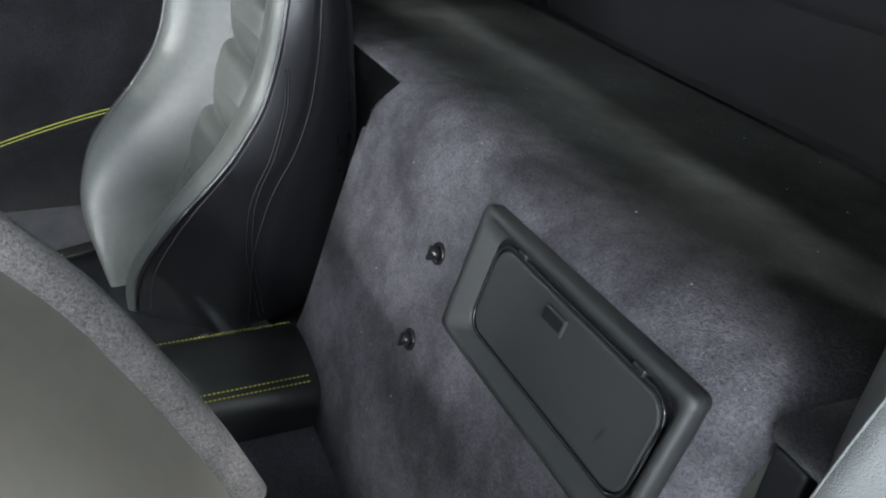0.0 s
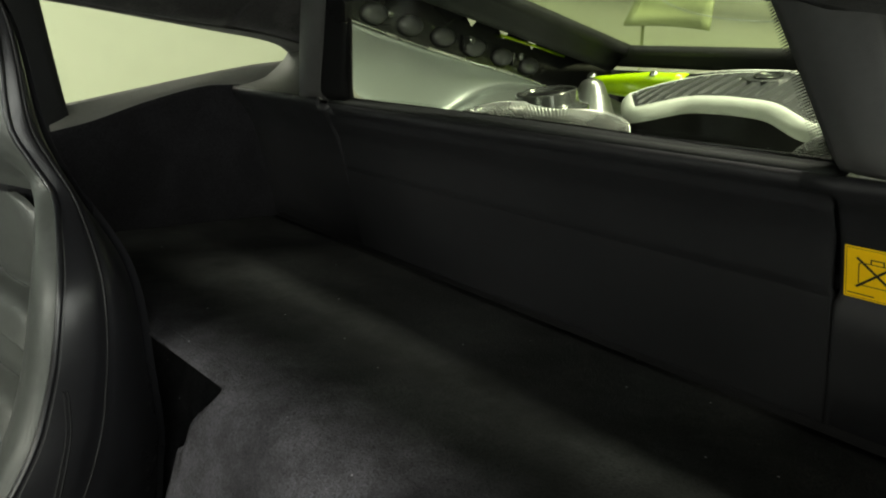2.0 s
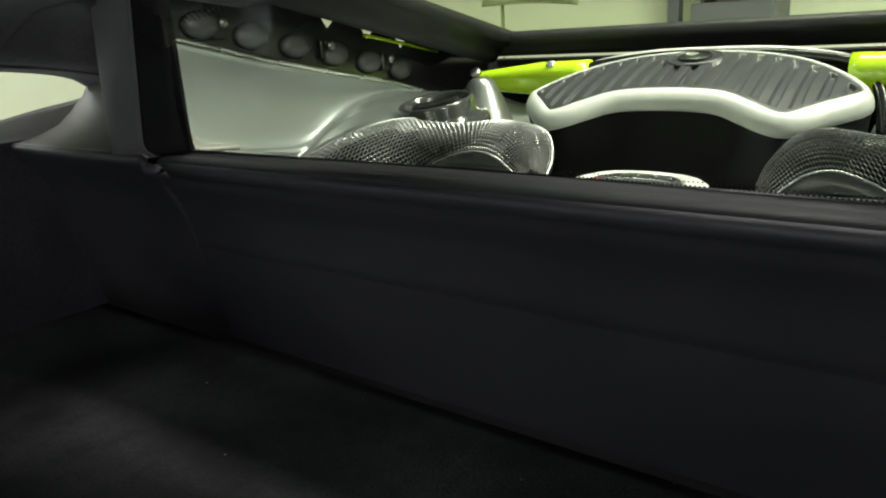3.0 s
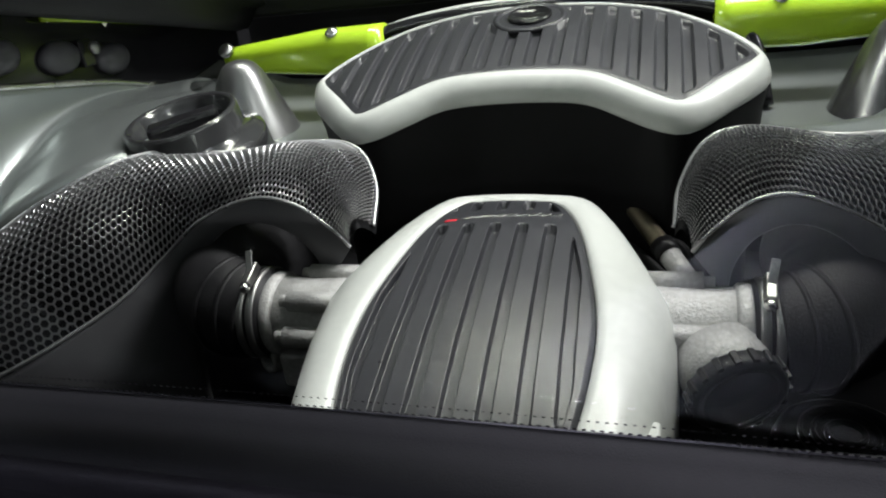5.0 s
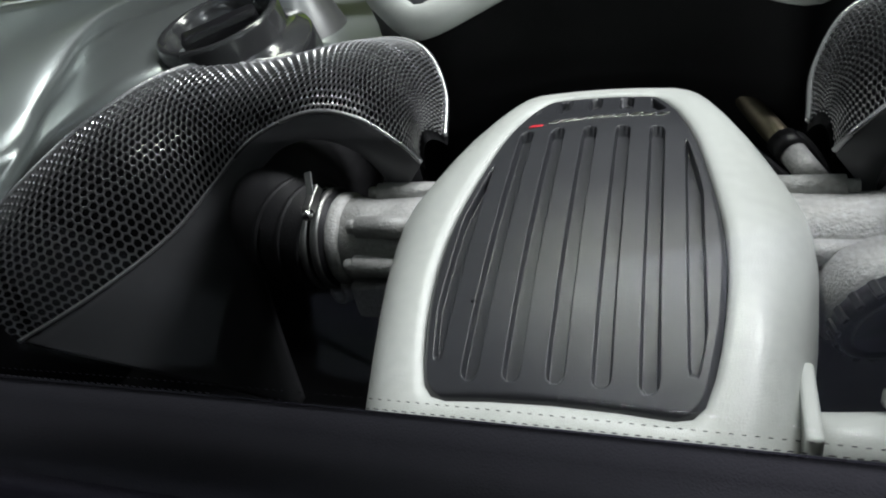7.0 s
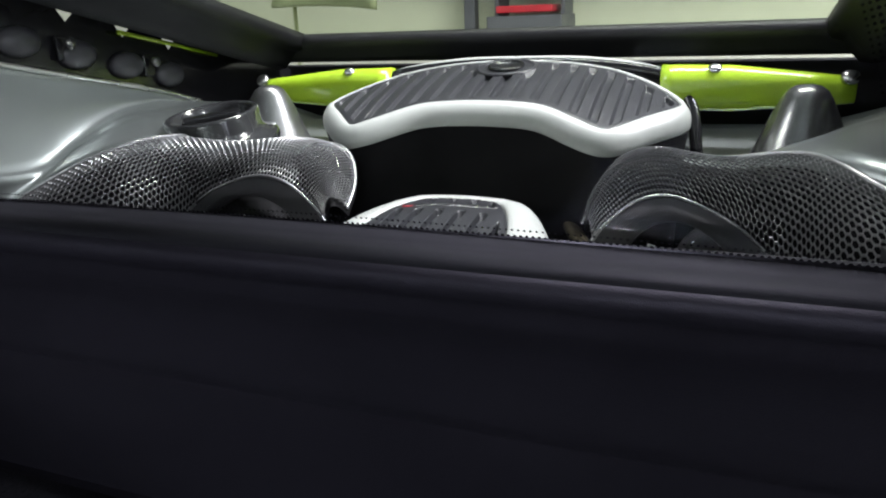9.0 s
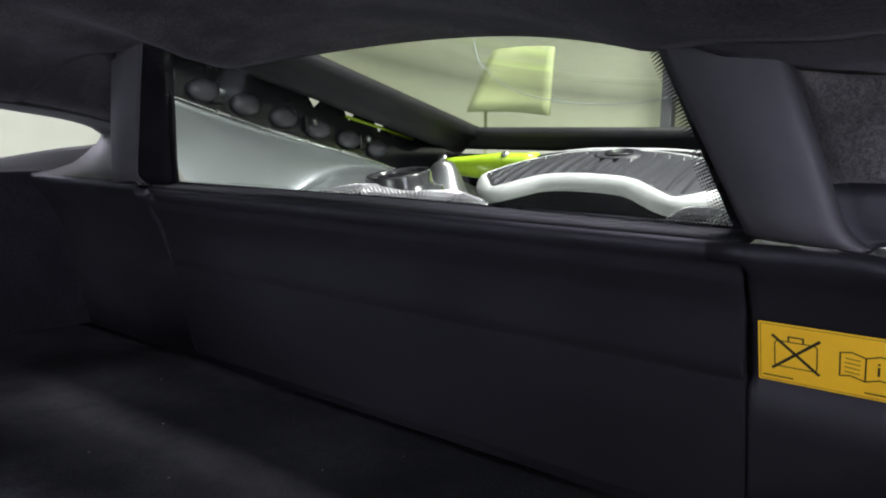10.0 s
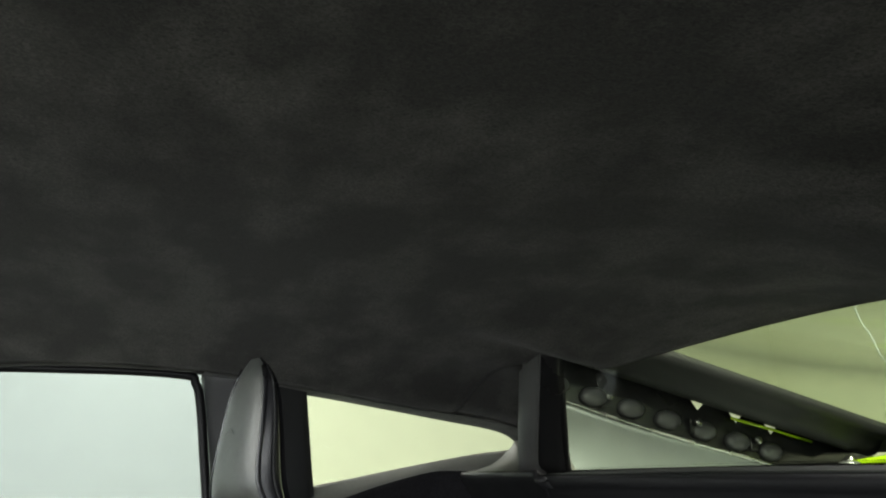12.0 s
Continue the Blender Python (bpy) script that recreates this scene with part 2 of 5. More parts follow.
RUBBER = material("ribbed_rubber", (0.026, 0.027, 0.030), 0.34, vary=0.14, scale=50, bump=0.15, bump_scale=900, rough_vary=0.0)
HOSE_DUSTY = material("dusty_black_rubber", (0.008, 0.008, 0.0085), 0.55, vary=0.6, scale=25, bump=0.3, bump_scale=400, rough_vary=0.2, spec=0.22)
HOSE = material("black_hose_rubber", (0.006, 0.006, 0.0065), 0.42, vary=0.2, scale=40, bump=0.2, bump_scale=500, spec=0.25)
CAST_PAINT = material("silver_white_cast_paint", (0.48, 0.50, 0.462), 0.36, vary=0.11, scale=30, bump=0.2, bump_scale=700, coat=0.1)
CAST_ALU = material("raw_cast_aluminium", (0.36, 0.36, 0.345), 0.58, metal=0.5, vary=0.32, scale=60, bump=0.7, bump_scale=420)
STEEL = material("bright_steel", (0.65, 0.65, 0.63), 0.25, metal=1.0, vary=0.1, scale=60)
CLAMP_STEEL = material("dull_clamp_steel", (0.30, 0.30, 0.29), 0.34, metal=1.0, vary=0.25, scale=60)
SATIN_SILVER = material("satin_grey_cover", (0.27, 0.295, 0.285), 0.33, metal=0.70, vary=0.04, scale=6, rough_vary=0.0)
MESH_BLACK = material("black_coated_mesh", (0.44, 0.44, 0.445), 0.30, metal=0.8, vary=0.12, scale=30)
PLATE_BLACK = material("black_heat_shield_plate", (0.060, 0.061, 0.064), 0.42, vary=0.12, scale=30)
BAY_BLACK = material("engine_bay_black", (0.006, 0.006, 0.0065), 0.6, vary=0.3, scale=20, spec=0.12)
LIME = material("lime_green_paint", (0.42, 0.66, 0.015), 0.22, vary=0.04, scale=8, coat=0.6, rough_vary=0.03)
YELLOW = material("yellow_sticker_vinyl", (0.83, 0.50, 0.008), 0.45, vary=0.05, scale=40)
INK = material("black_print", (0.012, 0.011, 0.010), 0.5, vary=0.1)
THREAD = material("lime_yellow_thread", (0.55, 0.55, 0.08), 0.7, vary=0.2, scale=300)
SEAM = material("dull_black_seam", (0.012, 0.012, 0.013), 0.6, vary=0.2, scale=60)
THREAD_GREY = material("grey_thread", (0.13, 0.13, 0.13), 0.7, vary=0.2, scale=300)
WEB = material("light_grey_belt_webbing", (0.12, 0.13, 0.13), 0.75, vary=0.06, scale=200, bump=0.6, bump_scale=900)
FRIT = material("black_glass_frit", (0.006, 0.006, 0.006), 0.3, vary=0.1)
GLASS = glass_material("rear_glass", (0.90, 0.93, 0.84))
GLASS_SIDE = glass_material("side_glass", (0.94, 0.97, 0.90))
PILLAR_SUEDE = material("grey_pillar_cloth", (0.046, 0.044, 0.043), 0.85, vary=0.1, scale=25, bump=0.25, bump_scale=900, sheen=0.15, spec=0.2)
SHELL_RIM = suede_material("grey_suede_rim", (0.11, 0.105, 0.105), 0.2, 30, 0.2)
SHELL_GREY = material("olive_grey_shell", (0.105, 0.103, 0.090), 0.38, vary=0.1, scale=12, bump=0.1, bump_scale=800)
PALE_LIME = material("pale_lime_reflection", (0.30, 0.33, 0.17), 0.5, vary=0.1)
TOWER = material("dark_satin_tower", (0.24, 0.245, 0.24), 0.26, metal=0.85, vary=0.1, scale=15)
RED_PAINT = material("red_enamel", (0.6, 0.02, 0.03), 0.4)
BRASS = material("brass_pipe", (0.22, 0.19, 0.13), 0.35, metal=0.9, vary=0.2)
DOOR_CAP = material("grey_door_cap", (0.12, 0.12, 0.109), 0.55, vary=0.08, scale=30, bump=0.2, bump_scale=900)
LEDGE = material("grey_window_ledge", (0.20, 0.198, 0.175), 0.55, vary=0.08, scale=30, bump=0.2, bump_scale=900)
HALL_WALL = material("cream_hall_wall", (0.57, 0.58, 0.45), 0.8, vary=0.06, scale=2)
HALL_WHITE = material("white_hall_wall", (0.37, 0.40, 0.44), 0.8, vary=0.04, scale=2)
HALL_FLOOR = material("grey_hall_floor", (0.30, 0.31, 0.30), 0.45, vary=0.15, scale=3)
DARK_METAL = material("dark_steel_rack", (0.12, 0.12, 0.14), 0.5, metal=0.3)


# ---- building helpers ----
def spline(pts, n):
    """n points along a smooth curve through pts."""
    p = [Vector(q) for q in pts]
    p = [2 * p[0] - p[1]] + p + [2 * p[-1] - p[-2]]
    out = []
    for i in range(n):
        u = i / (n - 1) * (len(p) - 3)
        k = min(int(u), len(p) - 4)
        u -= k
        a, b, c, d = p[k:k + 4]
        out.append(0.5 * ((2 * b) + (c - a) * u + (2 * a - 5 * b + 4 * c - d) * u * u + (3 * b - a - 3 * c + d) * u ** 3))
    return out


def curve1(pairs):
    """A smooth scalar function through (key, value) pairs."""
    keys = [a for a, _ in pairs]
    vals = [b for _, b in pairs]

    def f(x):
        if x <= keys[0]:
            return vals[0]
        if x >= keys[-1]:
            return vals[-1]
        k = max(i for i in range(len(keys) - 1) if keys[i] <= x)
        h = keys[k + 1] - keys[k]
        u = (x - keys[k]) / h

        def slope(i):
            if i == 0 or i == len(keys) - 1:
                j = min(max(i, 1), len(keys) - 1)
                return (vals[j] - vals[j - 1]) / (keys[j] - keys[j - 1])
            return (vals[i + 1] - vals[i - 1]) / (keys[i + 1] - keys[i - 1])
        m0, m1 = slope(k) * h, slope(k + 1) * h
        return (2 * u ** 3 - 3 * u * u + 1) * vals[k] + (u ** 3 - 2 * u * u + u) * m0 + (3 * u * u - 2 * u ** 3) * vals[k + 1] + (u ** 3 - u * u) * m1
    return f


def solid(name, verts, faces, mat, parent=None, label="", smooth=True):
    me = bpy.data.meshes.new(name)
    me.from_pydata([tuple(v) for v in verts], [], faces)
    me.materials.append(mat)
    if smooth:
        me.polygons.foreach_set("use_smooth", [True] * len(me.polygons))
    me.update()
    ob = new(name, me)
    if parent:
        ob.parent = parent
        ob.matrix_parent_inverse = parent.matrix_world.inverted()
    if label:
        ob["label"] = label
    return ob


def sheet(name, rows, mat, parent=None, label="", ring=False, caps=False, thick=0.0, smooth=True, to=None):
    """A surface through rows of points; ring closes each row, caps closes the ends, thick gives the sheet depth."""
    n = len(rows[0])
    verts = [v for r in rows for v in r]
    faces = []
    for i in range(len(rows) - 1):
        for j in range(n if ring else n - 1):
            a, b = i * n + j, i * n + (j + 1) % n
            faces.append((a, b, b + n, a + n))
    if caps:
        faces.append(tuple(range(n - 1, -1, -1)))
        faces.append(tuple(range((len(rows) - 1) * n, len(rows) * n)))
    ob = solid(name, verts, faces, mat, parent, label, smooth)
    if thick:
        md = ob.modifiers.new("depth", "SOLIDIFY")
        md.thickness, md.offset = abs(thick), -1 if thick > 0 else 1
        if to:
            total = sum((f.normal * f.area for f in ob.data.polygons), Vector())
            md.offset = 1 if total.dot(Vector(to)) > 0 else -1
    return ob


def tube(name, pts, r, mat, parent=None, label="", sides=12, n=0):
    """A round bar along pts; r is a radius or one for each point."""
    p = spline(pts, n) if n else [Vector(q) for q in pts]
    rows = []
    up = Vector((0.13, 0.21, 0.97))
    for i, q in enumerate(p):
        d = (p[min(i + 1, len(p) - 1)] - p[max(i - 1, 0)]).normalized()
        a = d.cross(up).normalized()
        b = d.cross(a).normalized()
        if isinstance(r, (list, tuple)):
            u = i / (len(p) - 1) * (len(r) - 1)
            k = min(int(u), len(r) - 2)
            rad = r[k] + (r[k + 1] - r[k]) * (u - k)
        else:
            rad = r
        rows.append([q + (a * math.cos(t) + b * math.sin(t)) * rad for t in (2 * math.pi * k / sides for k in range(sides))])
    return sheet(name, rows, mat, parent, label, ring=True, caps=True)


def lathe(name, profile, m, mat, parent=None, label="", sides=40):
    """A turned body: profile of (radius, height), placed by the matrix m."""
    rows = [[m @ Vector((r * math.cos(2 * math.pi * k / sides), r * math.sin(2 * math.pi * k / sides), h)) for k in range(sides)] for r, h in profile]
    return sheet(name, rows, mat, parent, label, ring=True, caps=True)


def block(name, lo, hi, mat, parent=None, label="", edge=0.004, m=None):
    """A box with rounded edges."""
    bm = bmesh.new()
    bmesh.ops.create_cube(bm, size=1)
    for v in bm.verts:
        v.co = Vector([lo[k] + (v.co[k] + 0.5) * (hi[k] - lo[k]) for k in range(3)])
    if edge:
        bmesh.ops.bevel(bm, geom=bm.edges[:], offset=edge, segments=3, affect="EDGES", profile=0.5)
    if m:
        bmesh.ops.transform(bm, matrix=m, verts=bm.verts)
    me = bpy.data.meshes.new(name)
    bm.to_mesh(me)
    bm.free()
    me.materials.append(mat)
    ob = new(name, me)
    if parent:
        ob.parent = parent
        ob.matrix_parent_inverse = parent.matrix_world.inverted()
    if label:
        ob["label"] = label
    return ob


def plate(name, outline, depth, mat, parent=None, label="", edge=0.0, m=None):
    """A flat plate: an outline of (a, b), drawn out by depth along the third axis, placed by m."""
    bm = bmesh.new()
    vs = [bm.verts.new((a, b, 0)) for a, b in outline]
    f = bm.faces.new(vs)
    if f.normal.z < 0:
        f.normal_flip()
    out = bmesh.ops.extrude_face_region(bm, geom=[f])
    bmesh.ops.translate(bm, vec=(0, 0, depth), verts=[g for g in out["geom"] if isinstance(g, bmesh.types.BMVert)])
    bmesh.ops.recalc_face_normals(bm, faces=bm.faces)
    if edge:
        top = [e for e in bm.edges if all(abs(v.co.z - depth) < 1e-6 for v in e.verts)]
        bmesh.ops.bevel(bm, geom=top, offset=edge, segments=2, affect="EDGES", profile=0.5)
    bmesh.ops.transform(bm, matrix=m or Matrix(), verts=bm.verts)
    me = bpy.data.meshes.new(name)
    bm.to_mesh(me)
    bm.free()
    me.materials.append(mat)
    ob = new(name, me)
    if parent:
        ob.parent = parent
        ob.matrix_parent_inverse = parent.matrix_world.inverted()
    if label:
        ob["label"] = label
    return ob


def thing(name, at, label, category, group="", kind=""):
    ob = new(name)
    ob.location = at
    bpy.context.view_layer.update()
    ob.matrix_world = Matrix.Translation(at)
    ob.empty_display_size = 0.05
    return tagged(ob, label, category, group, kind)


def rounded(x0, y0, x1, y1, r, seg=6):
    out = []
    for cx, cy, a0 in ((x1 - r, y1 - r, 0), (x0 + r, y1 - r, 90), (x0 + r, y0 + r, 180), (x1 - r, y0 + r, 270)):
        for k in range(seg + 1):
            a = radians(a0 + 90 * k / seg)
            out.append((cx + r * math.cos(a), cy + r * math.sin(a)))
    return out


# ---- the hall ----
HALL = (-5.2, -10.5, 0.0, 5.0, 6.6, 3.6)
block("floor", (HALL[0], HALL[1], -0.1), (HALL[3], HALL[4], -0.002), HALL_FLOOR, edge=0)
block("ceiling", (HALL[0], HALL[1], 3.6), (HALL[3], HALL[4], 3.7), HALL_WHITE, edge=0)
block("wall_west", (HALL[0] - 0.1, HALL[1], 0), (HALL[0], 1.3, 3.6), HALL_WHITE, edge=0)
block("wall_side", (HALL[0] - 0.1, 1.3, 0), (HALL[0], HALL[4], 3.6), HALL_WALL, edge=0)
# these walls leave an opening for the added, unseen gate lamp
block("wall_east", (HALL[3], ADDED_GATE[1], 0), (HALL[3] + 0.1, HALL[4], 3.6), HALL_WHITE, edge=0)
block("wall_by_added_gate", (HALL[3], HALL[1], 0), (HALL[3] + 0.1, ADDED_GATE[0], 3.6), HALL_WHITE, edge=0)
block("wall_over_added_gate", (HALL[3], ADDED_GATE[0], ADDED_GATE[2]), (HALL[3] + 0.1, ADDED_GATE[1], 3.6), HALL_WHITE, edge=0)
block("wall_north", (HALL[0], HALL[4], 0), (HALL[3], HALL[4] + 0.1, 3.6), HALL_WALL, edge=0)
block("wall_south", (HALL[0], HALL[1] - 0.1, 0), (HALL[3], HALL[1], 3.6), HALL_WHITE, edge=0)
for nm in ("floor", "ceiling", "wall_west", "wall_side", "wall_east", "wall_by_added_gate", "wall_over_added_gate", "wall_north", "wall_south"):
    tagged(bpy.data.objects[nm], kind="structure")

# ---- cabin shell ----
roof_mid = curve1([(-0.6, 1.03), (-0.2, 1.115), (0.3, 1.14), (0.7, 1.13), (0.94, 1.115), (1.09, 1.102), (1.21, 1.085), (1.27, 1.075)])
roof_side = curve1([(-0.6, 0.97), (0.2, 1.058), (0.52, 1.060), (0.75, 1.030), (0.95, 1.002), (1.05, 0.992), (1.13, 0.982), (1.20, 0.968), (1.27, 0.953)])
roof_bow = curve1([(0.5, 3.0), (0.8, 2.4), (1.0, 1.4), (1.1, 0.95)])


def roof_z(x, y):
    return roof_side(y) + (roof_mid(y) - roof_side(y)) * (1 - (min(abs(x), 0.70) / 0.70) ** roof_bow(y))


def roof_end(x):
    return 1.098 + 0.156 * max(0.0, 1 - (x / 0.362) ** 2) - 0.05 * max(0.0, min(1.0, (abs(x) - 0.362) / 0.06))


def lining_z(x, y):
    """The lining, drawn down to the edge of the rear window."""
    e = roof_end(x)
    k = max(0.0, min(1.0, (y - 0.80) / (e - 0.80)))
    u = max(0.0, min(1.0, (-x - 0.27) / 0.09))
    edge = 1.067 - 0.40 * min(x * x, 0.36 ** 2) + 0.045 * u * u * (3 - 2 * u) - 0.05 * max(0.0, abs(x) - 0.36)
    return roof_z(x, y) + (edge - roof_z(x, e)) * k * k * (3 - 2 * k) * (1 if abs(x) < 0.5 else max(0.0, 1 - (abs(x) - 0.5) / 0.15))


rows = [[(x, 0.15 + (roof_end(x) - 0.15) * t, lining_z(x, 0.15 + (roof_end(x) - 0.15) * t)) for x in np.linspace(-0.70, 0.70, 81)] for t in np.linspace(0, 1, 80)]
tagged(sheet("ceiling", rows, HEADLINER, thick=0.03, to=(0, 0, 1)), "charcoal suede roof lining with brushed patches", kind="structure")
for sgn in (-1, 1):
    rows = []
    for y in np.linspace(1.03, 1.24, 14):
        xi = max(0.40, 0.425 + (y - 1.075) * 1.5)
        r = []
        for k in np.linspace(0, 1, 10):
            x = xi + (0.70 - xi) * k
            e = min(y, roof_end(x))
            r.append((sgn * x, y, roof_z(x, y) + lining_z(sgn * x, e) - roof_z(x, e) + 0.001))
        rows.append(r)
    tagged(sheet("ceiling", rows, HEADLINER, thick=0.03, to=(0, 0, 1)), "charcoal suede roof lining over the rear corner", kind="structure")

FLOOR_Z = 0.06
tagged(block("floor", (-0.82, -0.70, FLOOR_Z - 0.05), (0.82, 0.75, FLOOR_Z), CARPET, edge=0.004), "dark cabin floor carpet", kind="structure")
# Unseen wall, raised and set close to keep front light off the lower seats.
tagged(block("wall_cowl", (-0.80, -0.80, 0.0), (0.80, -0.68, 0.74), TRIM, edge=0.01), "plain dark unseen wall under the windscreen, placed to shade the lower seats", kind="structure")


def bulk_y(x, z):
    return 0.705 + 0.3 * (z - 0.5) + 0.06 * (x - 0.32)


# bulkhead and shelf: one carpet sheet rolled over the front edge
def shelf_profile(x, set_back):
    p = []
    for z in (0.06, 0.15, 0.25, 0.35, 0.45, 0.50, 0.535):
        p.append((bulk_y(x, z) + set_back, z))
    y0, z0 = bulk_y(x, 0.535) + set_back, 0.535
    for k in range(1, 11):
        a = k / 10
        p.append((y0 + 0.014 * a + 0.055 * (1 - math.cos(a * 1.45)), z0 + 0.060 * math.sin(a * 1.5)))
    yl = p[-1][0]
    for k in range(1, 15):
        a = k / 14
        p.append((yl + (1.205 - yl) * a, 0.595 - 0.022 * a))
    return p


carpet_edge = curve1([(0.06, -0.100), (0.15, -0.094), (0.25, -0.086), (0.38, -0.084), (0.46, -0.083), (0.50, -0.078), (0.54, -0.060), (0.57, -0.036), (0.60, -0.020)])


xs = list(np.linspace(-0.82, -0.125, 22)) + list(np.linspace(-0.12, 0.00, 41)) + list(np.linspace(0.03, 0.64, 40)) + [0.655, 0.667, 0.674, 0.678]
rows = []
for x in xs:
    drop = max(0, x - 0.64) ** 2 * 22
    r = []
    for y, z in shelf_profile(x, 0):
        u = max(0.0, min(1.0, (carpet_edge(z) - x) / 0.012))
        back = 0.14 * u * u * (3 - 2 * u) * max(0.0, min(1.0, (0.583 - z) / 0.045)) if y < 0.9 else 0
        r.append((x, y + back + (0.012 if x > 0.67 else 0), z - drop))
    rows.append(r)
tagged(sheet("wall_bulkhead", rows, SHELF_CARPET, thick=0.02, to=(0, 1, -0.5)), "charcoal carpeted bulkhead rolling over into a darker shelf", kind="structure")
tagged(block("wall_gap", (0.679, 0.762, 0.06), (0.708, 1.2, 0.55), TRIM, edge=0.003), "dark side trim beside the carpet", kind="structure")
rows = [[(x, y, 0.597 - 0.022 * (y - 0.75) / 0.45 - 0.02) for x in np.linspace(0.676, 0.78, 4)] for y in np.linspace(0.76, 1.21, 6)]
tagged(sheet("floor_corner", rows, SUEDE, thick=0.02, to=(0, 0, -1)), "dark shelf corner", kind="structure")

# rear panel under the window
PANEL = [(1.155, 0.874), (1.147, 0.869), (1.139, 0.868), (1.131, 0.869), (1.123, 0.868), (1.117, 0.864), (1.114, 0.857), (1.115, 0.850),
         (1.119, 0.846), (1.122, 0.842), (1.123, 0.835), (1.128, 0.826), (1.135, 0.815), (1.143, 0.800), (1.149, 0.775), (1.1545, 0.752),
         (1.1572, 0.741), (1.1592, 0.7385), (1.1596, 0.735), (1.161, 0.728), (1.1695, 0.690), (1.1815, 0.640), (1.1935, 0.590), (1.2005, 0.56)]
rows = []
for x in [-0.441, -0.439, -0.436] + list(np.linspace(-0.43, 0.43, 40)) + [0.436, 0.439, 0.441]:
    e = 0.006 if abs(x) > 0.44 else 0.0015 if abs(x) > 0.438 else 0.0
    rows.append([(x, y + (e if z > 0.742 else 0.0), z - (e if z > 0.742 else 0.0)) for y, z in PANEL])
tagged(sheet("sill_rear", [r[:6] for r in rows], SHADED_SILL_RUBBER, thick=0.012, to=(0, 0, -1)), "black rubber sill under the rear window, darkened for shade", kind="structure")
rows = [r[5:] for r in rows]
tagged(sheet("wall_rear", rows, TRIM, thick=0.012, to=(0, 1, 0)), "soft black panel with a rolled sill under the rear window", kind="structure")
corner_top = curve1([(0.41, 0.864), (0.444, 0.865), (0.52, 0.866), (0.555, 0.860), (0.65, 0.853), (0.83, 0.848)])
for sgn in (-1, 1):
    rows = []
    for x in [0.415, 0.440, 0.4425, 0.446] + list(np.linspace(0.452, 0.83, 30)):
        e = 0.018 if x < 0.441 else 0.006 if x < 0.443 else 0.0
        dy = 0.002 if sgn > 0 else -0.0035
        top = corner_top(x) if sgn > 0 else 0.874 if x > 0.444 else 0.864
        if sgn > 0:
            ledge = [(1.27, top - 0.016), (1.20, top - 0.010), (1.14, top - 0.005), (1.118, top - 0.001)]
        else:
            k = max(0.0, min(1.0, (x - 0.53) / 0.13))
            k = k * k * (3 - 2 * k)
            ledge = [(1.265, top - 0.016 + 0.096 * k), (1.25, top - 0.014 + 0.070 * k), (1.225, top - 0.011 + 0.045 * k), (1.19, top - 0.008 + 0.024 * k), (1.15, top - 0.004 + 0.009 * k), (1.118, top)]
        face = [(1.109, 0.0), (1.104, -0.006), (1.104, -0.014)]
        r = [(sgn * x, y + dy, z) for y, z in ledge + [(y, top + d) for y, d in face]]
        for y, z in ((1.122, 0.838), (1.132, 0.822), (1.144, 0.800), (1.149, 0.790), (1.158, 0.762), (1.1655, 0.742)):
            r.append((sgn * x, y + dy + e, min(z, 0.864)))
        r += [(sgn * x, y + (0.018 if x < 0.441 else 0.0), z) for y, z in ((1.1618, 0.731), (1.1708, 0.690), (1.1828, 0.640), (1.203, 0.55))]
        rows.append(r)
    if sgn < 0:
        tagged(sheet("window_ledge", [r[:7] for r in rows[4:]], LEDGE, thick=0.006, to=(0, 0, -1)), "light grey scooped moulding behind the rear corner", kind="structure")
        rows = [r[6:] for r in rows]
    tagged(sheet("wall_corner", rows, TRIM, thick=0.012, to=(0, 1, 0)), "soft black corner trim beside the rear window", kind="structure")
    # pillar beside the rear window: reveal, face and the turn into the pocket
    outer = [(0.434, 1.074, 1.08), (0.446, 1.078, 1.045), (0.462, 1.083, 1.00), (0.480, 1.089, 0.95), (0.494, 1.095, 0.91), (0.505, 1.100, 0.882), (0.520, 1.106, 0.867)]
    inner = [(0.347, 1.071, 1.08), (0.362, 1.076, 1.045), (0.384, 1.084, 1.00), (0.408, 1.093, 0.95), (0.427, 1.100, 0.91), (0.440, 1.107, 0.882), (0.442, 1.124, 0.868)]
    glassy = [(0.328, 1.103, 1.08), (0.342, 1.112, 1.045), (0.360, 1.124, 1.00), (0.382, 1.138, 0.95), (0.398, 1.148, 0.91), (0.407, 1.155, 0.882), (0.410, 1.158, 0.869)]
    pocket = [(0.64, 1.20, 1.06), (0.66, 1.22, 1.03), (0.69, 1.24, 1.00), (0.74, 1.255, 0.95), (0.79, 1.265, 0.91), (0.81, 1.27, 0.882), (0.82, 1.27, 0.866)]
    if sgn > 0:
        glassy = [(x + 0.024, y, z) for x, y, z in glassy]
    curves = [spline(c, 18) for c in (glassy, inner, outer, pocket)]
    rows, seal, hollow = [], [], []
    for k in range(18):
        g, i_, o, p = (c[k] for c in curves)
        face = [i_.lerp(o, a) + Vector((0, -0.006 * math.sin(math.pi * a), 0)) for a in (0, 0.1, 0.3, 0.5, 0.7, 0.9, 1)]
        turn = [o + Vector((0.005, 0.004, 0)), o + Vector((0.009, 0.018, 0)), o + Vector((0.014, 0.050, 0))] + [(o + Vector((0.014, 0.050, 0))).lerp(p, a) for a in (0.3, 0.65, 1)]
        rows.append([(sgn * v.x, v.y, v.z) for v in [*face, *turn[:2]]])
        hollow.append([(sgn * v.x, v.y, v.z) for v in turn[1:]])
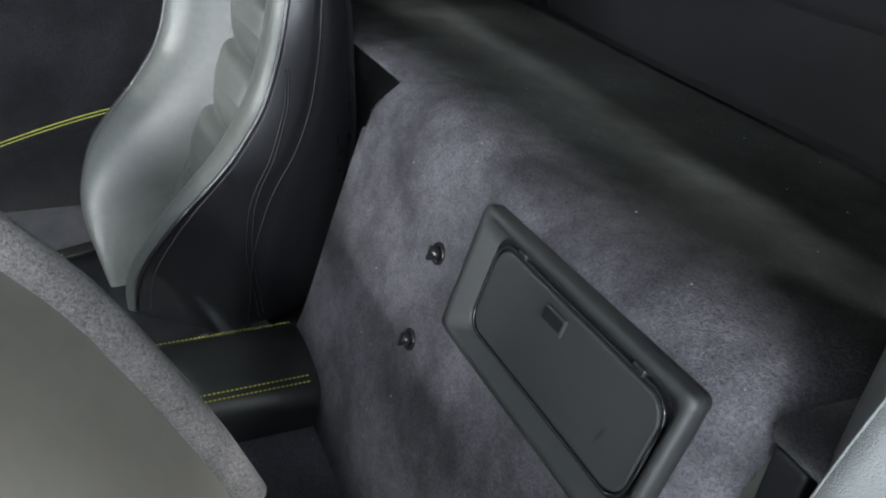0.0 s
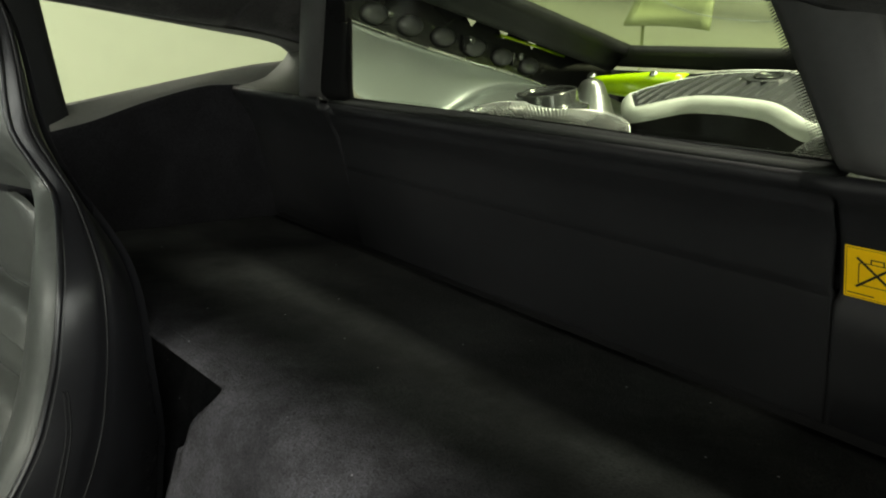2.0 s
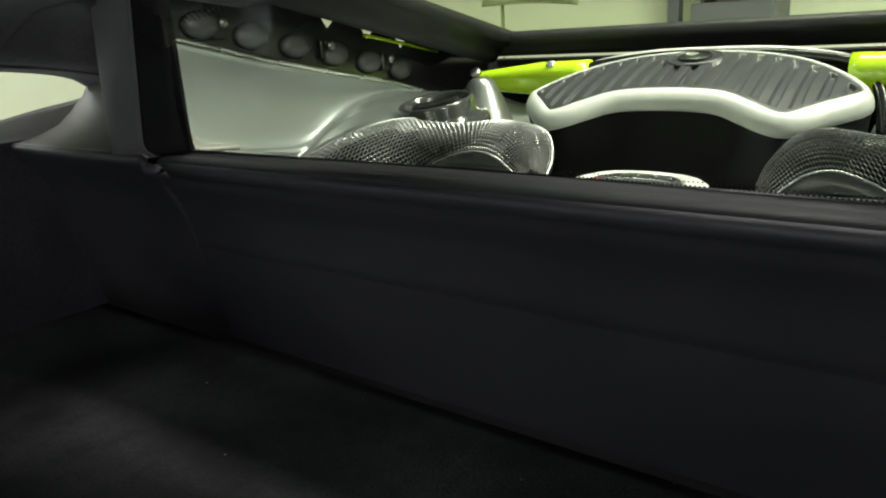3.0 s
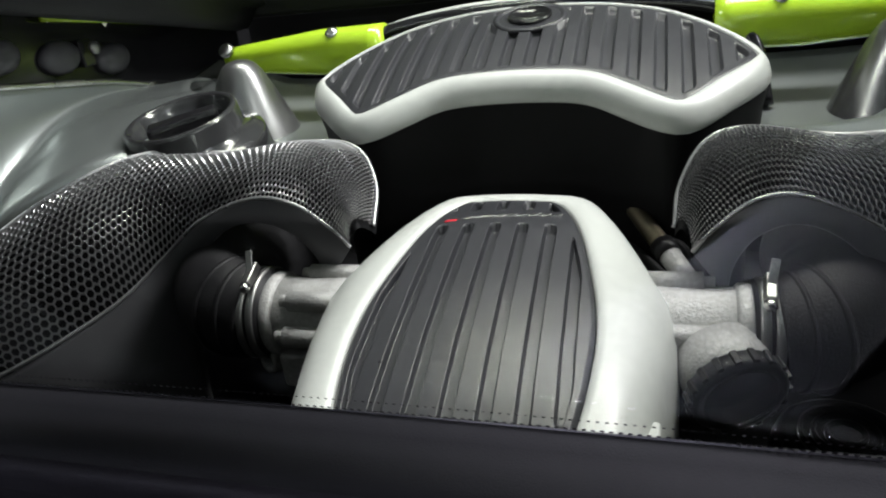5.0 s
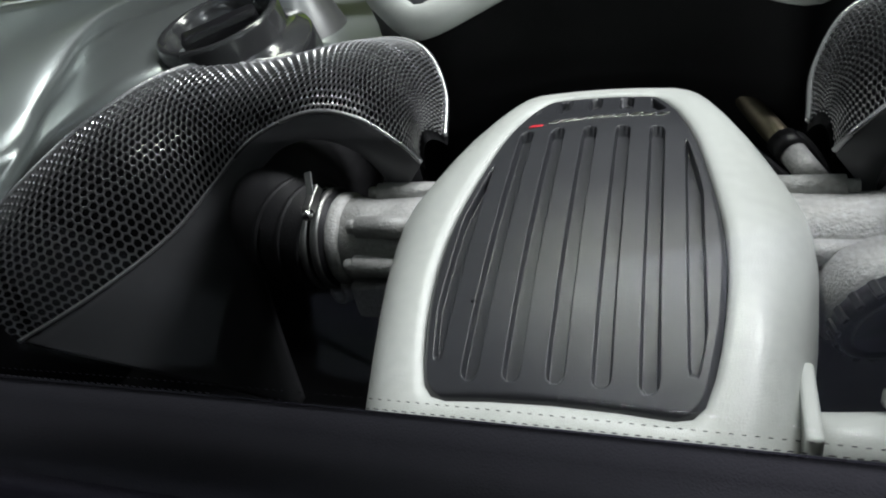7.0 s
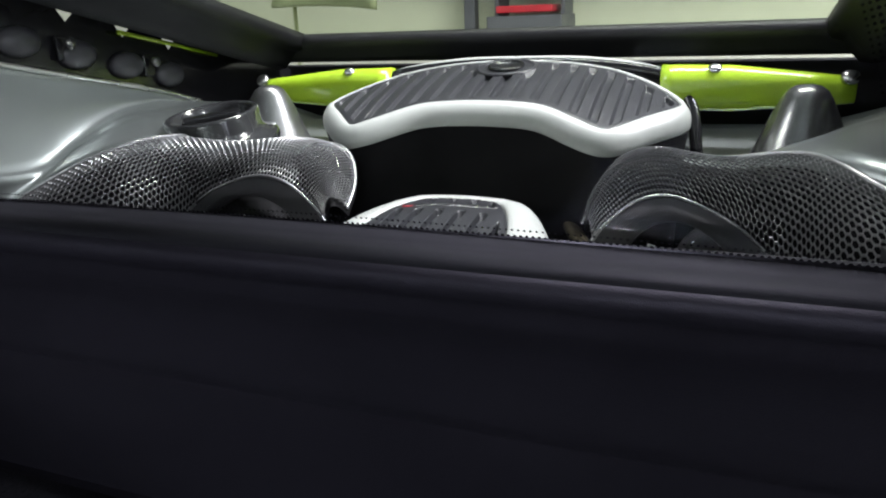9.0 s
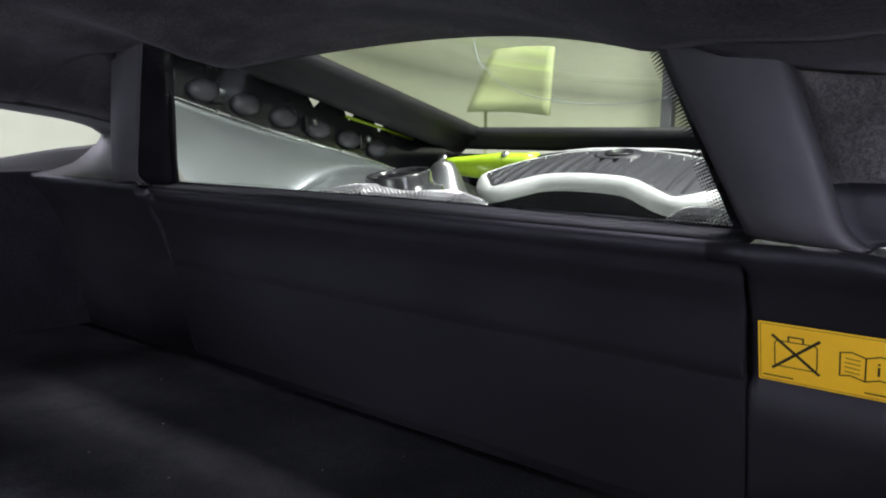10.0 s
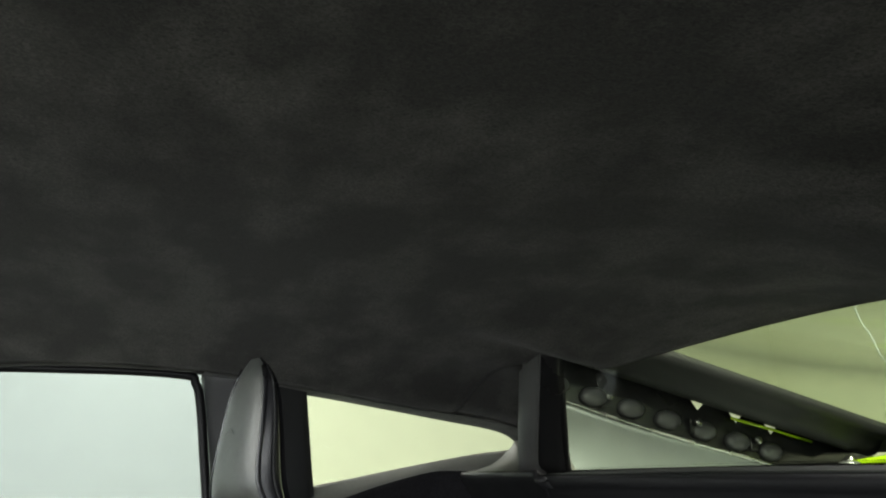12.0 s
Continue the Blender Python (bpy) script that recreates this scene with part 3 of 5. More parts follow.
        seal.append([(sgn * v.x, v.y, v.z) for v in (g, g.lerp(i_, 0.4), g.lerp(i_, 0.9), i_ + Vector((0.004, -0.001, 0)))])
    tagged(sheet("wall_pillar", rows, PILLAR_TRIM, thick=0.008, to=(0, 1, 0)), "soft black trim of the pillar beside the rear window", kind="structure")
    tagged(sheet("wall_hollow", hollow[:12], HEADLINER, thick=0.008, to=(0, 1, 0)), "suede lined hollow beside the rear pillar", kind="structure")
    # One moulding: lit far side coloured pale, unlit near side coloured dark.
    tagged(sheet("wall_pocket", hollow[11:], LEDGE if sgn < 0 else TRIM, thick=0.008, to=(0, 1, 0)), "moulding round the quarter window tip, coloured pale as lit or dark as unlit by side", kind="structure")
    tagged(sheet("wall_reveal", seal, FRIT, thick=0.006, to=(sgn, 1, 0)), "black rubber reveal beside the rear window", kind="structure")


def side_x(z):
    return 0.825 - 0.06 * max(0, (z - 0.8) / 0.25) ** 1.2


# far and near sides of the cabin
for sgn, far in ((-1, True), (1, False)):
    # pillar between door window and quarter window
    rows = []
    if far:
        for z in np.linspace(0.72, 1.075, 14):
            u = (z - 0.787) / (1.048 - 0.787)
            y0, y1 = 0.577 - 0.046 * u, 0.791 - 0.045 * u
            rows.append([(-(side_x(z) - 0.022 * math.sin(math.pi * a) + (0.03 if a in (0, 1) else 0)), y0 + (y1 - y0) * a, z) for a in (0, 0.03, 0.1, 0.3, 0.5, 0.7, 0.9, 0.97, 1)])
        tagged(sheet("wall_b_pillar", rows, TRIM_GREY, thick=0.02, to=(-1, 0, 0)), "dark grey trim of the door pillar", kind="structure")
    else:
        for a in np.linspace(0, 1, 12):
            z = 1.07 - 0.235 * a
            y0 = 0.50 + (0.975 - z) * 1.38 if z < 0.975 else 0.50 - (z - 0.975) * 0.6
            rows.append([(x, y, z) for x, y in ((0.86, y0 - 0.002), (0.815, y0), (0.803, y0 + 0.006), (0.80, y0 + 0.02), (0.80, max(y0 + 0.04, 0.76)), (0.80, max(y0 + 0.06, 0.79)), (0.83, max(y0 + 0.07, 0.80)))])
        tagged(sheet("wall_b_pillar", rows, PILLAR_SUEDE, thick=0.02, to=(1, 0, 0)), "grey suede trim sweeping down behind the open door", kind="structure")
    # panel below the quarter window
    low = curve1([(0.57, 0.770), (0.79, 0.806), (0.92, 0.845), (1.042, 0.873), (1.10, 0.874), (1.30, 0.870)])
    rows = []
    for y in np.linspace(0.578 if far else 0.80, 1.30, 30):
        t = low(y)
        rows.append([(sgn * x, y, z) for x, z in ((0.84, t + 0.004), (0.808, t + 0.004), (0.800, t), (0.798, t - 0.01), (0.80, t - 0.10), (0.805, 0.62), (0.81, 0.45), (0.81, 0.06))])
    tagged(sheet("wall_quarter", rows, SUEDE, thick=0.015, to=(sgn, 0, 0)), "dark suede side panel under the quarter window", kind="structure")
    # ledge and frame of the quarter window
    ledge_top = curve1([(0.70, 0.830), (0.79, 0.845), (1.042, 0.892), (1.17, 0.913), (1.234, 0.920), (1.30, 0.93)])
    rows = [[(sgn * (0.804 + 0.040 * a), y, low(y) + 0.003 + (ledge_top(y) - low(y)) * a ** 0.7) for a in np.linspace(0, 1, 7)] for y in np.linspace(0.74, 1.30, 24)]
    tagged(sheet("window_ledge", rows, LEDGE, thick=0.006, to=(sgn, 0, 0)), "light grey ledge under the quarter window", kind="structure")
    # strip between roof lining and the top of the quarter window, closing to its rear tip
    tip = curve1([(0.50, 1.062), (0.66, 1.045), (0.779, 1.032), (0.956, 1.006), (1.10, 0.984), (1.17, 0.974), (1.22, 0.963), (1.248, 0.951), (1.262, 0.937), (1.30, 0.92)])
    rows = [[(sgn * (0.698 + 0.135 * a), y, roof_side(y) + (tip(y) - roof_side(y)) * a ** 0.7) for a in np.linspace(0, 1, 8)] for y in np.linspace(0.53, 1.30, 50)]
    tagged(sheet("wall_rail", rows, HEADLINER, thick=0.012, to=(0, 0, 1)), "suede rail over the quarter window", kind="structure")
    rows = [[(sgn * (0.698 + 0.10 * a), y, roof_side(y) + 0.006 * a) for a in (0, 0.5, 1)] for y in np.linspace(0.15, 0.53, 12)]
    tagged(sheet("wall_rail", rows, HEADLINER, thick=0.03, to=(0, 0, 1)), "suede rail over the door", kind="structure")
    # quarter glass
    rows = [[(sgn * (0.855 - 0.02 * b), y, 0.80 + 0.26 * b) for b in (0, 1)] for y in np.linspace(0.72, 1.32, 6)]
    g = tagged(sheet("window_2" if far else "window_3", rows, GLASS_SIDE, thick=0.004), "clear quarter window glass", kind="structure")
    g.visible_shadow = False

# Unseen sill block, added to stop side light reaching the lower bulkhead.
tagged(block("wall_sill", (0.765, -0.68, 0.0), (0.93, 0.74, 0.46), TRIM, edge=0.02), "dark trim over the unseen door sill, added to shade the lower bulkhead", kind="structure")

# far door
rows = []
sill = curve1([(-0.86, 0.69), (0.0, 0.70), (0.34, 0.736), (0.54, 0.770), (0.575, 0.779)])


def arm_drop(y):
    return min(0.11, 0.062 * max(0.0, (0.34 - y) / 0.25) ** 1.3)


for y in np.linspace(-0.86, 0.576, 40):
    s_, d_ = sill(y), arm_drop(y)
    rows.append([(x, y, z) for x, z in ((-0.87, s_ + 0.004), (-0.82, s_ + 0.006), (-0.802, s_ + 0.001), (-0.795, s_ - 0.012), (-0.80, s_ - 0.06), (-0.825, s_ - 0.12), (-0.835, 0.50),
                                       (-0.83, 0.39 - d_), (-0.80, 0.335 - d_), (-0.765, 0.318 - d_), (-0.752, 0.306 - d_), (-0.758, 0.280 - d_), (-0.785, 0.238 - d_), (-0.80, 0.06))])
door = thing("far_door_trim", (-0.80, 0.0, 0.06), "closed dark far door panel with armrest and yellow stitching", "door trim")
sheet("door_panel", rows, SUEDE, door, thick=0.02, to=(-1, 0, 0))
rows = [[(x, y, z) for x, z in ((-0.862, sill(y) + 0.012), (-0.82, sill(y) + 0.013), (-0.80, sill(y) + 0.010), (-0.790, sill(y) - 0.003), (-0.792, sill(y) - 0.032))] for y in np.linspace(-0.6, 0.545, 20)]
sheet("door_cap", rows, DOOR_CAP, door, "grey cap along the window", thick=0.004, to=(-1, 0, -1))
for off in (0.0, 0.007):
    tube("stitching", [(-0.7575 + 0.3 * off, y, 0.3155 - off - arm_drop(y)) for y in np.linspace(-0.5, 0.36, 40)], 0.0009, THREAD, door, "yellow stitching", sides=6)
rows = [[(-0.86 + 0.09 * max(0, b) ** 1.3, y, 0.70 + 0.38 * b) for b in np.linspace(0, 1, 5)] for y in np.linspace(-0.86, 0.57, 4)]
pane = sheet("pane", rows, GLASS_SIDE, door, "clear side glass", thick=0.004)
pane.visible_shadow = False
tube("window_seal", [(-0.805, 0.566, 0.79), (-0.80, 0.549, 0.90), (-0.79, 0.533, 1.0), (-0.783, 0.519, 1.046), (-0.778, 0.49, 1.062), (-0.775, 0.3, 1.064), (-0.77, 0.0, 1.05), (-0.76, -0.5, 0.99)], 0.009, HOSE, door, "black rubber seal", n=40)

# rear window
window = thing("window_1", (0, 1.15, 0.87), "tinted rear window with black dotted border", "window", kind="structure")


def glass_at(a, b):
    """a across from -1 to 1, b up from 0 to 1, on the leaning rear glass."""
    hw = 0.425 - 0.063 * b
    top = Vector((a * hw, 1.258 - 0.156 * a * a, 1.085 - 0.056 * a * a))
    low_ = Vector((a * hw, 1.153, 0.868))
    return low_.lerp(top, b)


pane = sheet("pane", [[glass_at(a, b) for a in np.linspace(-1.04, 1.04, 21)] for b in np.linspace(-0.08, 1.1, 8)], GLASS, window, "clear glass", thick=0.004)
pane.visible_shadow = False
# border: solid band, then rows of shrinking dots
verts, faces = [], []


def dot(a, b, r):
    c = glass_at(a, b) + Vector((0, -0.0012, -0.0006))
    n0 = len(verts)
    for k in range(6):
        t = k * math.pi / 3
        verts.append(c + Vector((r * math.cos(t), -0.46 * r * math.sin(t), 0.885 * r * math.sin(t))))
    faces.append(tuple(range(n0, n0 + 6)))


PITCH = 0.0046
for row in range(7):
    r = 0.0023 - 0.00026 * row
    h = (0.0065 + row * PITCH * 0.87) / 0.19
    for k in range(int(0.84 / 0.0036) if row < 3 else 0):
        x = -0.418 + k * 0.0036 + (row % 2) * 0.0018
        hs = (0.0036 + row * 0.0030) / 0.19
        dot(x / (0.425 - 0.062 * hs), hs, 0.00145 - 0.0003 * row)
    for k in range(int(0.68 / PITCH)):
        x = -0.34 + k * PITCH + (row % 2) * PITCH / 2
        if row > 2:
            continue
        dot(x / (0.425 - 0.062), 1.02 - h, r * 0.8)
    for sgn in (-1, 1):
        for k in range(60 if row < (3 if sgn < 0 else 5) else 0):
            b = (k + (row % 2) * 0.5) / 60
            dot(sgn * ((0.975 if sgn < 0 else 1.005) - (0.003 + row * 0.0029) / 0.40), b, r * 0.52)
solid("frit_dots", verts, faces, FRIT, window, "black printed dots")["kind"] = "stuff"
rows = [[glass_at(a, b) + Vector((0, -0.0010, 0)) for a in np.linspace(-1.02, 1.02, 21)] for b in (-0.06, 0.03)]
sheet("frit_band", rows, FRIT, window, "black printed band")
for sgn in (-1, 1):
    sheet("frit_band", [[glass_at(sgn * a, b) + Vector((0, -0.0010, 0)) for a in (0.965 if sgn < 0 else 1.0, 1.04)] for b in np.linspace(0, 1.05, 8)], FRIT, window, "black printed band")


# ---- the far seat ----
SEAT_C = curve1([(0.06, 0.33), (0.14, 0.390), (0.22, 0.448), (0.30, 0.497), (0.38, 0.540), (0.46, 0.580), (0.54, 0.612), (0.62, 0.635), (0.70, 0.653), (0.76, 0.659), (0.785, 0.655), (0.805, 0.634), (0.83, 0.612), (0.86, 0.604), (0.95, 0.613), (1.02, 0.626), (1.045, 0.636)])
SEAT_W = curve1([(0.06, 0.020), (0.08, 0.045), (0.11, 0.068), (0.14, 0.085), (0.18, 0.108), (0.22, 0.136), (0.26, 0.160), (0.30, 0.180), (0.34, 0.197), (0.38, 0.206), (0.42, 0.210), (0.54, 0.210), (0.60, 0.214), (0.66, 0.213), (0.70, 0.201), (0.74, 0.170), (0.78, 0.128), (0.81, 0.104), (0.86, 0.079), (0.95, 0.067), (1.005, 0.053), (1.032, 0.035), (1.045, 0.016)])
SEAT_E = curve1([(0.06, 0.325), (0.14, 0.317), (0.22, 0.315), (0.26, 0.324), (0.30, 0.344), (0.34, 0.370), (0.38, 0.411), (0.42, 0.455), (0.46, 0.490), (0.50, 0.520), (0.54, 0.538), (0.58, 0.551), (0.66, 0.571), (0.70, 0.586), (0.74, 0.609), (0.78, 0.634), (0.82, 0.628), (0.86, 0.619), (0.95, 0.626), (1.045, 0.638)])
SEAT_B = curve1([(0.02, 0.60), (0.10, 0.63), (0.24, 0.668), (0.41, 0.695), (0.574, 0.688), (0.76, 0.668), (0.92, 0.658), (1.0, 0.652), (1.045, 0.641)])


FOLDS = (0.180, 0.295, 0.415, 0.535, 0.655)


def fold_z(f, u):
    """Height of a fold across the quilted centre: a drooping line, steeper in its middle."""
    return f - 0.022 * (u + 1) + 0.004 * math.sin(math.pi * u)


def seat_pad(z):
    """Half width of the quilted centre."""
    return 0.077 * min(1.0, SEAT_W(z) / 0.15)


def seat_front(z, u):
    """Depth of the seat's front at height z; u runs from -1 to 1 across it."""
    w, c, e = SEAT_W(z), SEAT_C(z), SEAT_E(z)
    x = abs(u) * w
    x0, x1 = min(seat_pad(z), 0.5 * w), w - min(0.026, 0.3 * w)
    k = e - 0.010
    if x < x0:
        y = c
    elif x < x1:
        t = (x - x0) / (x1 - x0)
        y = c + (k - c) * math.sin(t * math.pi / 2) ** 0.9
    else:
        t = (x - x1) / (w - x1)
        y = k + (e - k) * t * t
    h = max(0.0, min(1.0, (z - 0.775) / 0.055))
    h = h * h * (3 - 2 * h)
    return y * (1 - h) + (c + (e - c) * abs(u) ** 3) * h


def build_seat(name, label, rubbed):
    seat = thing(name, (0, 0.40, FLOOR_Z), label, "seat", group="car seats")
    zs = list(np.linspace(0.095, 1.0, 84)) + [1.012, 1.022, 1.031, 1.038, 1.043, 1.0455]
    us = [-1, -0.985, -0.96, -0.93, -0.90, -0.86, -0.81, -0.76, -0.71, -0.66, -0.61, -0.56, -0.51, -0.47, -0.44, -0.41, -0.385, -0.36]
    us = us + list(np.linspace(-0.33, 0.33, 12)) + [-u for u in reversed(us)]
    rows = []
    for z in zs:
        w = SEAT_W(z)
        r = []
        for u in us:
            y = seat_front(z, u)
            if abs(u) * w < seat_pad(z) - 0.002 and z < 0.765:
                y += 0.012
            r.append((u * w, y, z))
        rows.append(r)
    sheet("backrest", rows, LEATHER, seat, "grey-black leather bolsters and headrest")
    # quilted centre with pointed folds
    rows = []
    for z in np.linspace(0.10, 0.768, 400):
        hw = seat_pad(z) - 0.001
        if z > 0.72:
            hw *= math.sqrt(max(0.05, 1 - ((z - 0.715) / 0.054) ** 2))
        r = []
        for u in np.linspace(-1, 1, 45):
            # each fold climbs to the outer side and dips in the middle
            gap = min(((z - fold_z(f, u)) for f in FOLDS), key=abs)
            puff = 0.029 * (1 - math.exp(-(abs(gap) / (0.034 if gap > 0 else 0.006)) ** 1.1)) * (1 - 0.30 * abs(u) ** 4)
            r.append((u * hw, SEAT_C(z) + 0.008 - puff, z))
        rows.append(r)
    sheet("centre_panel", rows, LEATHER, seat, "quilted leather centre panel")
    # sunk seams across the folds and down both sides of the centre
    for f in FOLDS[1:]:
        pts = []
        for u in np.linspace(-0.97, 0.97, 15):
            z = fold_z(f, u)
            pts.append((u * (seat_pad(z) - 0.001), SEAT_C(z) + 0.0078, z))
        tube("fold_seam", pts, 0.0012, LEATHER_DARK, seat, "dark sunk seam", sides=6)
    for s in (-1, 1):
        tube("edge_seam", [(s * (seat_pad(z) + 0.0005), SEAT_C(z) + 0.0005, z) for z in np.linspace(0.12, 0.735, 40)], 0.0020, LEATHER_DARK, seat, "dark sunk seam", sides=6)
    # side leather and rear shell
    for s in (-1, 1):
        rows = []
        for z in zs:
            w, yf, yb = SEAT_W(z), seat_front(z, 1), SEAT_B(z)
            yb = max(yb, yf + 0.004)
            r = []
            for t in np.linspace(0, 1, 16):
                out = 0.016 * math.sin(math.pi * t) - 0.05 * max(0, t - 0.6) ** 1.5
                groove = -0.004 * math.exp(-((t - 0.46) / 0.02) ** 2)
                fill = max(0.0, (0.205 if z < 0.5 else w) - w) * min(1.0, t / 0.35) ** 0.8
                r.append((s * (w + fill + (out + groove) * min(1, w / 0.1)), yf + (yb - yf) * t, z))
            rows.append(r)
        sheet("side_panel", rows, LEATHER_DARK, seat, "black leather flank")
        for nm, off, rad in (("piping", 0.0, 0.0042), ("seam", 0.46, 0.0018)):
            pts = []
            for z in np.linspace(0.115, 1.03, 60):
                yf, yb = seat_front(z, 1), max(SEAT_B(z), seat_front(z, 1) + 0.004)
                pts.append((s * (SEAT_W(z) + (0.016 * math.sin(math.pi * off)) * min(1, SEAT_W(z) / 0.1) + (max(0.0, (0.205 if z < 0.5 else 0) - SEAT_W(z)) if off else 0)), yf + (yb - yf) * off, z))
            tube(nm, pts, rad, LEATHER_DARK if nm == "piping" else SEAM, seat, "black piping", sides=8)

        def flank(z, t):
            w, yf = SEAT_W(z), seat_front(z, 1)
            yb = max(SEAT_B(z), yf + 0.004)
            fill = max(0.0, (0.205 if z < 0.5 else w) - w) * min(1.0, t / 0.35) ** 0.8
            out = 0.016 * math.sin(math.pi * t) - 0.05 * max(0, t - 0.6) ** 1.5
            return Vector((s * (w + fill + out * min(1, w / 0.1) + 0.0008), yf + (yb - yf) * t, z))
        # stitched seams: one beside the piping, one sweeping back to the foot, one round the shoulder
        runs = [[flank(z, 0.045) for z in np.linspace(0.13, 1.0, 90)],
                [flank(z, 0.10 + 0.42 * max(0.0, (0.56 - z) / 0.44) ** 0.75) for z in np.linspace(0.12, 0.56, 60)],
                [flank(z, 0.13 + 0.42 * max(0.0, (0.56 - z) / 0.44) ** 0.75) for z in np.linspace(0.12, 0.56, 60)]]
        for k, run in enumerate(runs):
            tube("stitched_seam", run, 0.0006 if k == 0 else 0.0014, THREAD_GREY if k == 0 else SEAM, seat, "grey stitched line" if k == 0 else "raised leather seam", sides=6)
    rows = []
    for z in zs:
        w, yb = SEAT_W(z), max(SEAT_B(z), seat_front(z, 1) + 0.004)
        w = max(w, 0.205 if z < 0.5 else w) - 0.012 * min(1, w / 0.1)
        rows.append([(w * u, yb + (0.012 - 0.020 * (1 - u ** 4)) * min(1, w / 0.1), z) for u in np.linspace(-1, 1, 21)])
    shell = sheet("rear_shell", rows, rubbed, seat, "smooth rear shell")
    if rubbed is SHELL_GREY:
        for k in (0, -1):
            tube("shell_rim", [r[k] for r in rows[4:]], 0.021, SHELL_RIM, shell, "pale suede rim", sides=14)
    # cushion
    rows = []
    for y in np.linspace(0.16, 0.42, 12):
        end = max(0, (0.24 - y) / 0.08)
        rows.append([(x, y, z - 0.03 * end ** 2) for x, z in ((-0.19, 0.065), (-0.195, 0.085), (-0.18, 0.10), (-0.10, 0.105), (0, 0.10), (0.10, 0.105), (0.18, 0.10), (0.195, 0.085), (0.19, 0.065))])
    sheet("cushion", rows, LEATHER_DARK, seat, "leather seat cushion", caps=True)
    block("seat_rail", (-0.24, -0.10, FLOOR_Z + 0.001), (-0.20, 0.50, 0.10), STEEL, seat, "steel seat rail")
    block("seat_rail", (0.20, -0.10, FLOOR_Z + 0.001), (0.24, 0.50, 0.10), STEEL, seat, "steel seat rail")
    # embossed mark on the headrest
    rows = []
    for k in range(25):
        a = k / 24
        x = -0.012 + 0.03 * a
        zc = 0.925 + 0.03 * a - 0.03 * a * a
        rows.append([(x - 0.01, seat_front(zc, x / 0.09) - 0.0012, zc - 0.004 * math.sin(math.pi * a)), (x - 0.01, seat_front(zc, x / 0.09) - 0.0016, zc + 0.004 * math.sin(math.pi * a))])
    sheet("embossed_mark", rows, LEATHER, seat, "embossed swoosh")
    return seat


far_seat = build_seat("car_seat", "grey-black leather bucket seat with quilted centre and black piping", LEATHER_DARK)
far_seat.matrix_world = Matrix.Translation((-0.39, 0.508, 0)) @ pose(0, 0, 0, 0, 0, 19) @ Matrix.Translation((0, -0.55, 0)) @ pose(0, 0.40, FLOOR_Z)
near_seat = build_seat("car_seat", "black leather bucket seat folded forward, its pale grey rear shell showing", SHELL_GREY)
near_seat.matrix_world = pose(0.54, 0.241, FLOOR_Z, 0, 0, -6.9) @ pose(0, 0, 0, 34.9, 0, 0)

# ---- console, hatch and fittings on the bulkhead ----
console = thing("centre_console", (0.0, 0.3, FLOOR_Z), "black leather covered centre console end with yellow stitching", "console")
rows = []
for y in list(np.linspace(-0.66, 0.56, 14)) + [0.585, 0.6, 0.605]:
    e = max(0, (y - 0.56) / 0.045)
    rows.append([(x, y, z - 0.05 * e * e) for x, z in ((-0.115, 0.055), (-0.115, 0.11), (-0.105, 0.132), (-0.09, 0.140), (-0.03, 0.145), (0.03, 0.142), (0.055, 0.136), (0.07, 0.122), (0.078, 0.10), (0.08, 0.055))])
sheet("console_body", rows, LEATHER_MID, console, caps=True)
for x, z in ((-0.103, 0.136), (0.047, 0.1395), (0.058, 0.136)):
    for k in range(70):
        y = 0.10 + k * 0.0068
        if y > 0.56:
            continue
        tube("stitch", [(x, y, z + 0.0005), (x, y + 0.0045, z + 0.0005)], 0.0010, THREAD, console, "", sides=5)


def on_bulk(x, z, out=0.0):
    """A frame on the bulkhead: first axis across, second up it, third out of it."""
    up = Vector((0, 0.3, 1)).normalized()
    side = Vector((1, 0.06, 0)).normalized()
    nrm = side.cross(up).normalized()
    up = nrm.cross(side)
    m = Matrix((side, up, nrm)).transposed().to_4x4()
    return Matrix.Translation(Vector((x, bulk_y(x, z), z)) + nrm * out) @ m


hatch = thing("storage_hatch", (0.49, bulk_y(0.49, 0.40), 0.39), "black plastic storage bin hatch set into the carpeted bulkhead", "hatch")
HM = on_bulk(0.473, 0.484)
HW, HH = 0.163, 0.078
ring_out = rounded(-HW, -HH, HW, HH, 0.007, 6)
ring_in = rounded(-HW + 0.030, -HH + 0.022, HW - 0.018, HH - 0.018, 0.022, 6)
rows = []
for a, z in ((0, -0.004), (0, 0.010), (0.04, 0.0145), (0.10, 0.0165), (0.34, 0.0170), (0.42, 0.0160), (0.90, 0.0035), (0.97, 0.0022)):
    rows.append([HM @ Vector((p[0] + (q[0] - p[0]) * a, p[1] + (q[1] - p[1]) * a, z)) for p, q in zip(ring_out, ring_in)])
sheet("frame", rows, HATCH_PLASTIC, hatch, "raised plastic frame", ring=True, thick=-0.002)
lid = plate("lid", rounded(-HW + 0.036, -HH + 0.026, HW - 0.024, HH - 0.028, 0.024, 8), 0.012, HATCH_PLASTIC, hatch, "flat textured lid", edge=0.003, m=HM @ Matrix.Translation((0, 0, -0.0065)))
rimp = rounded(-HW + 0.034, -HH + 0.024, HW - 0.022, HH - 0.024, 0.024, 8)
tube("lid_lip", [HM @ Vector((a, b, 0.0046)) for a, b in rimp + rimp[:1]], 0.0018, GLOSS_BLACK, lid, "shiny lip", sides=8)
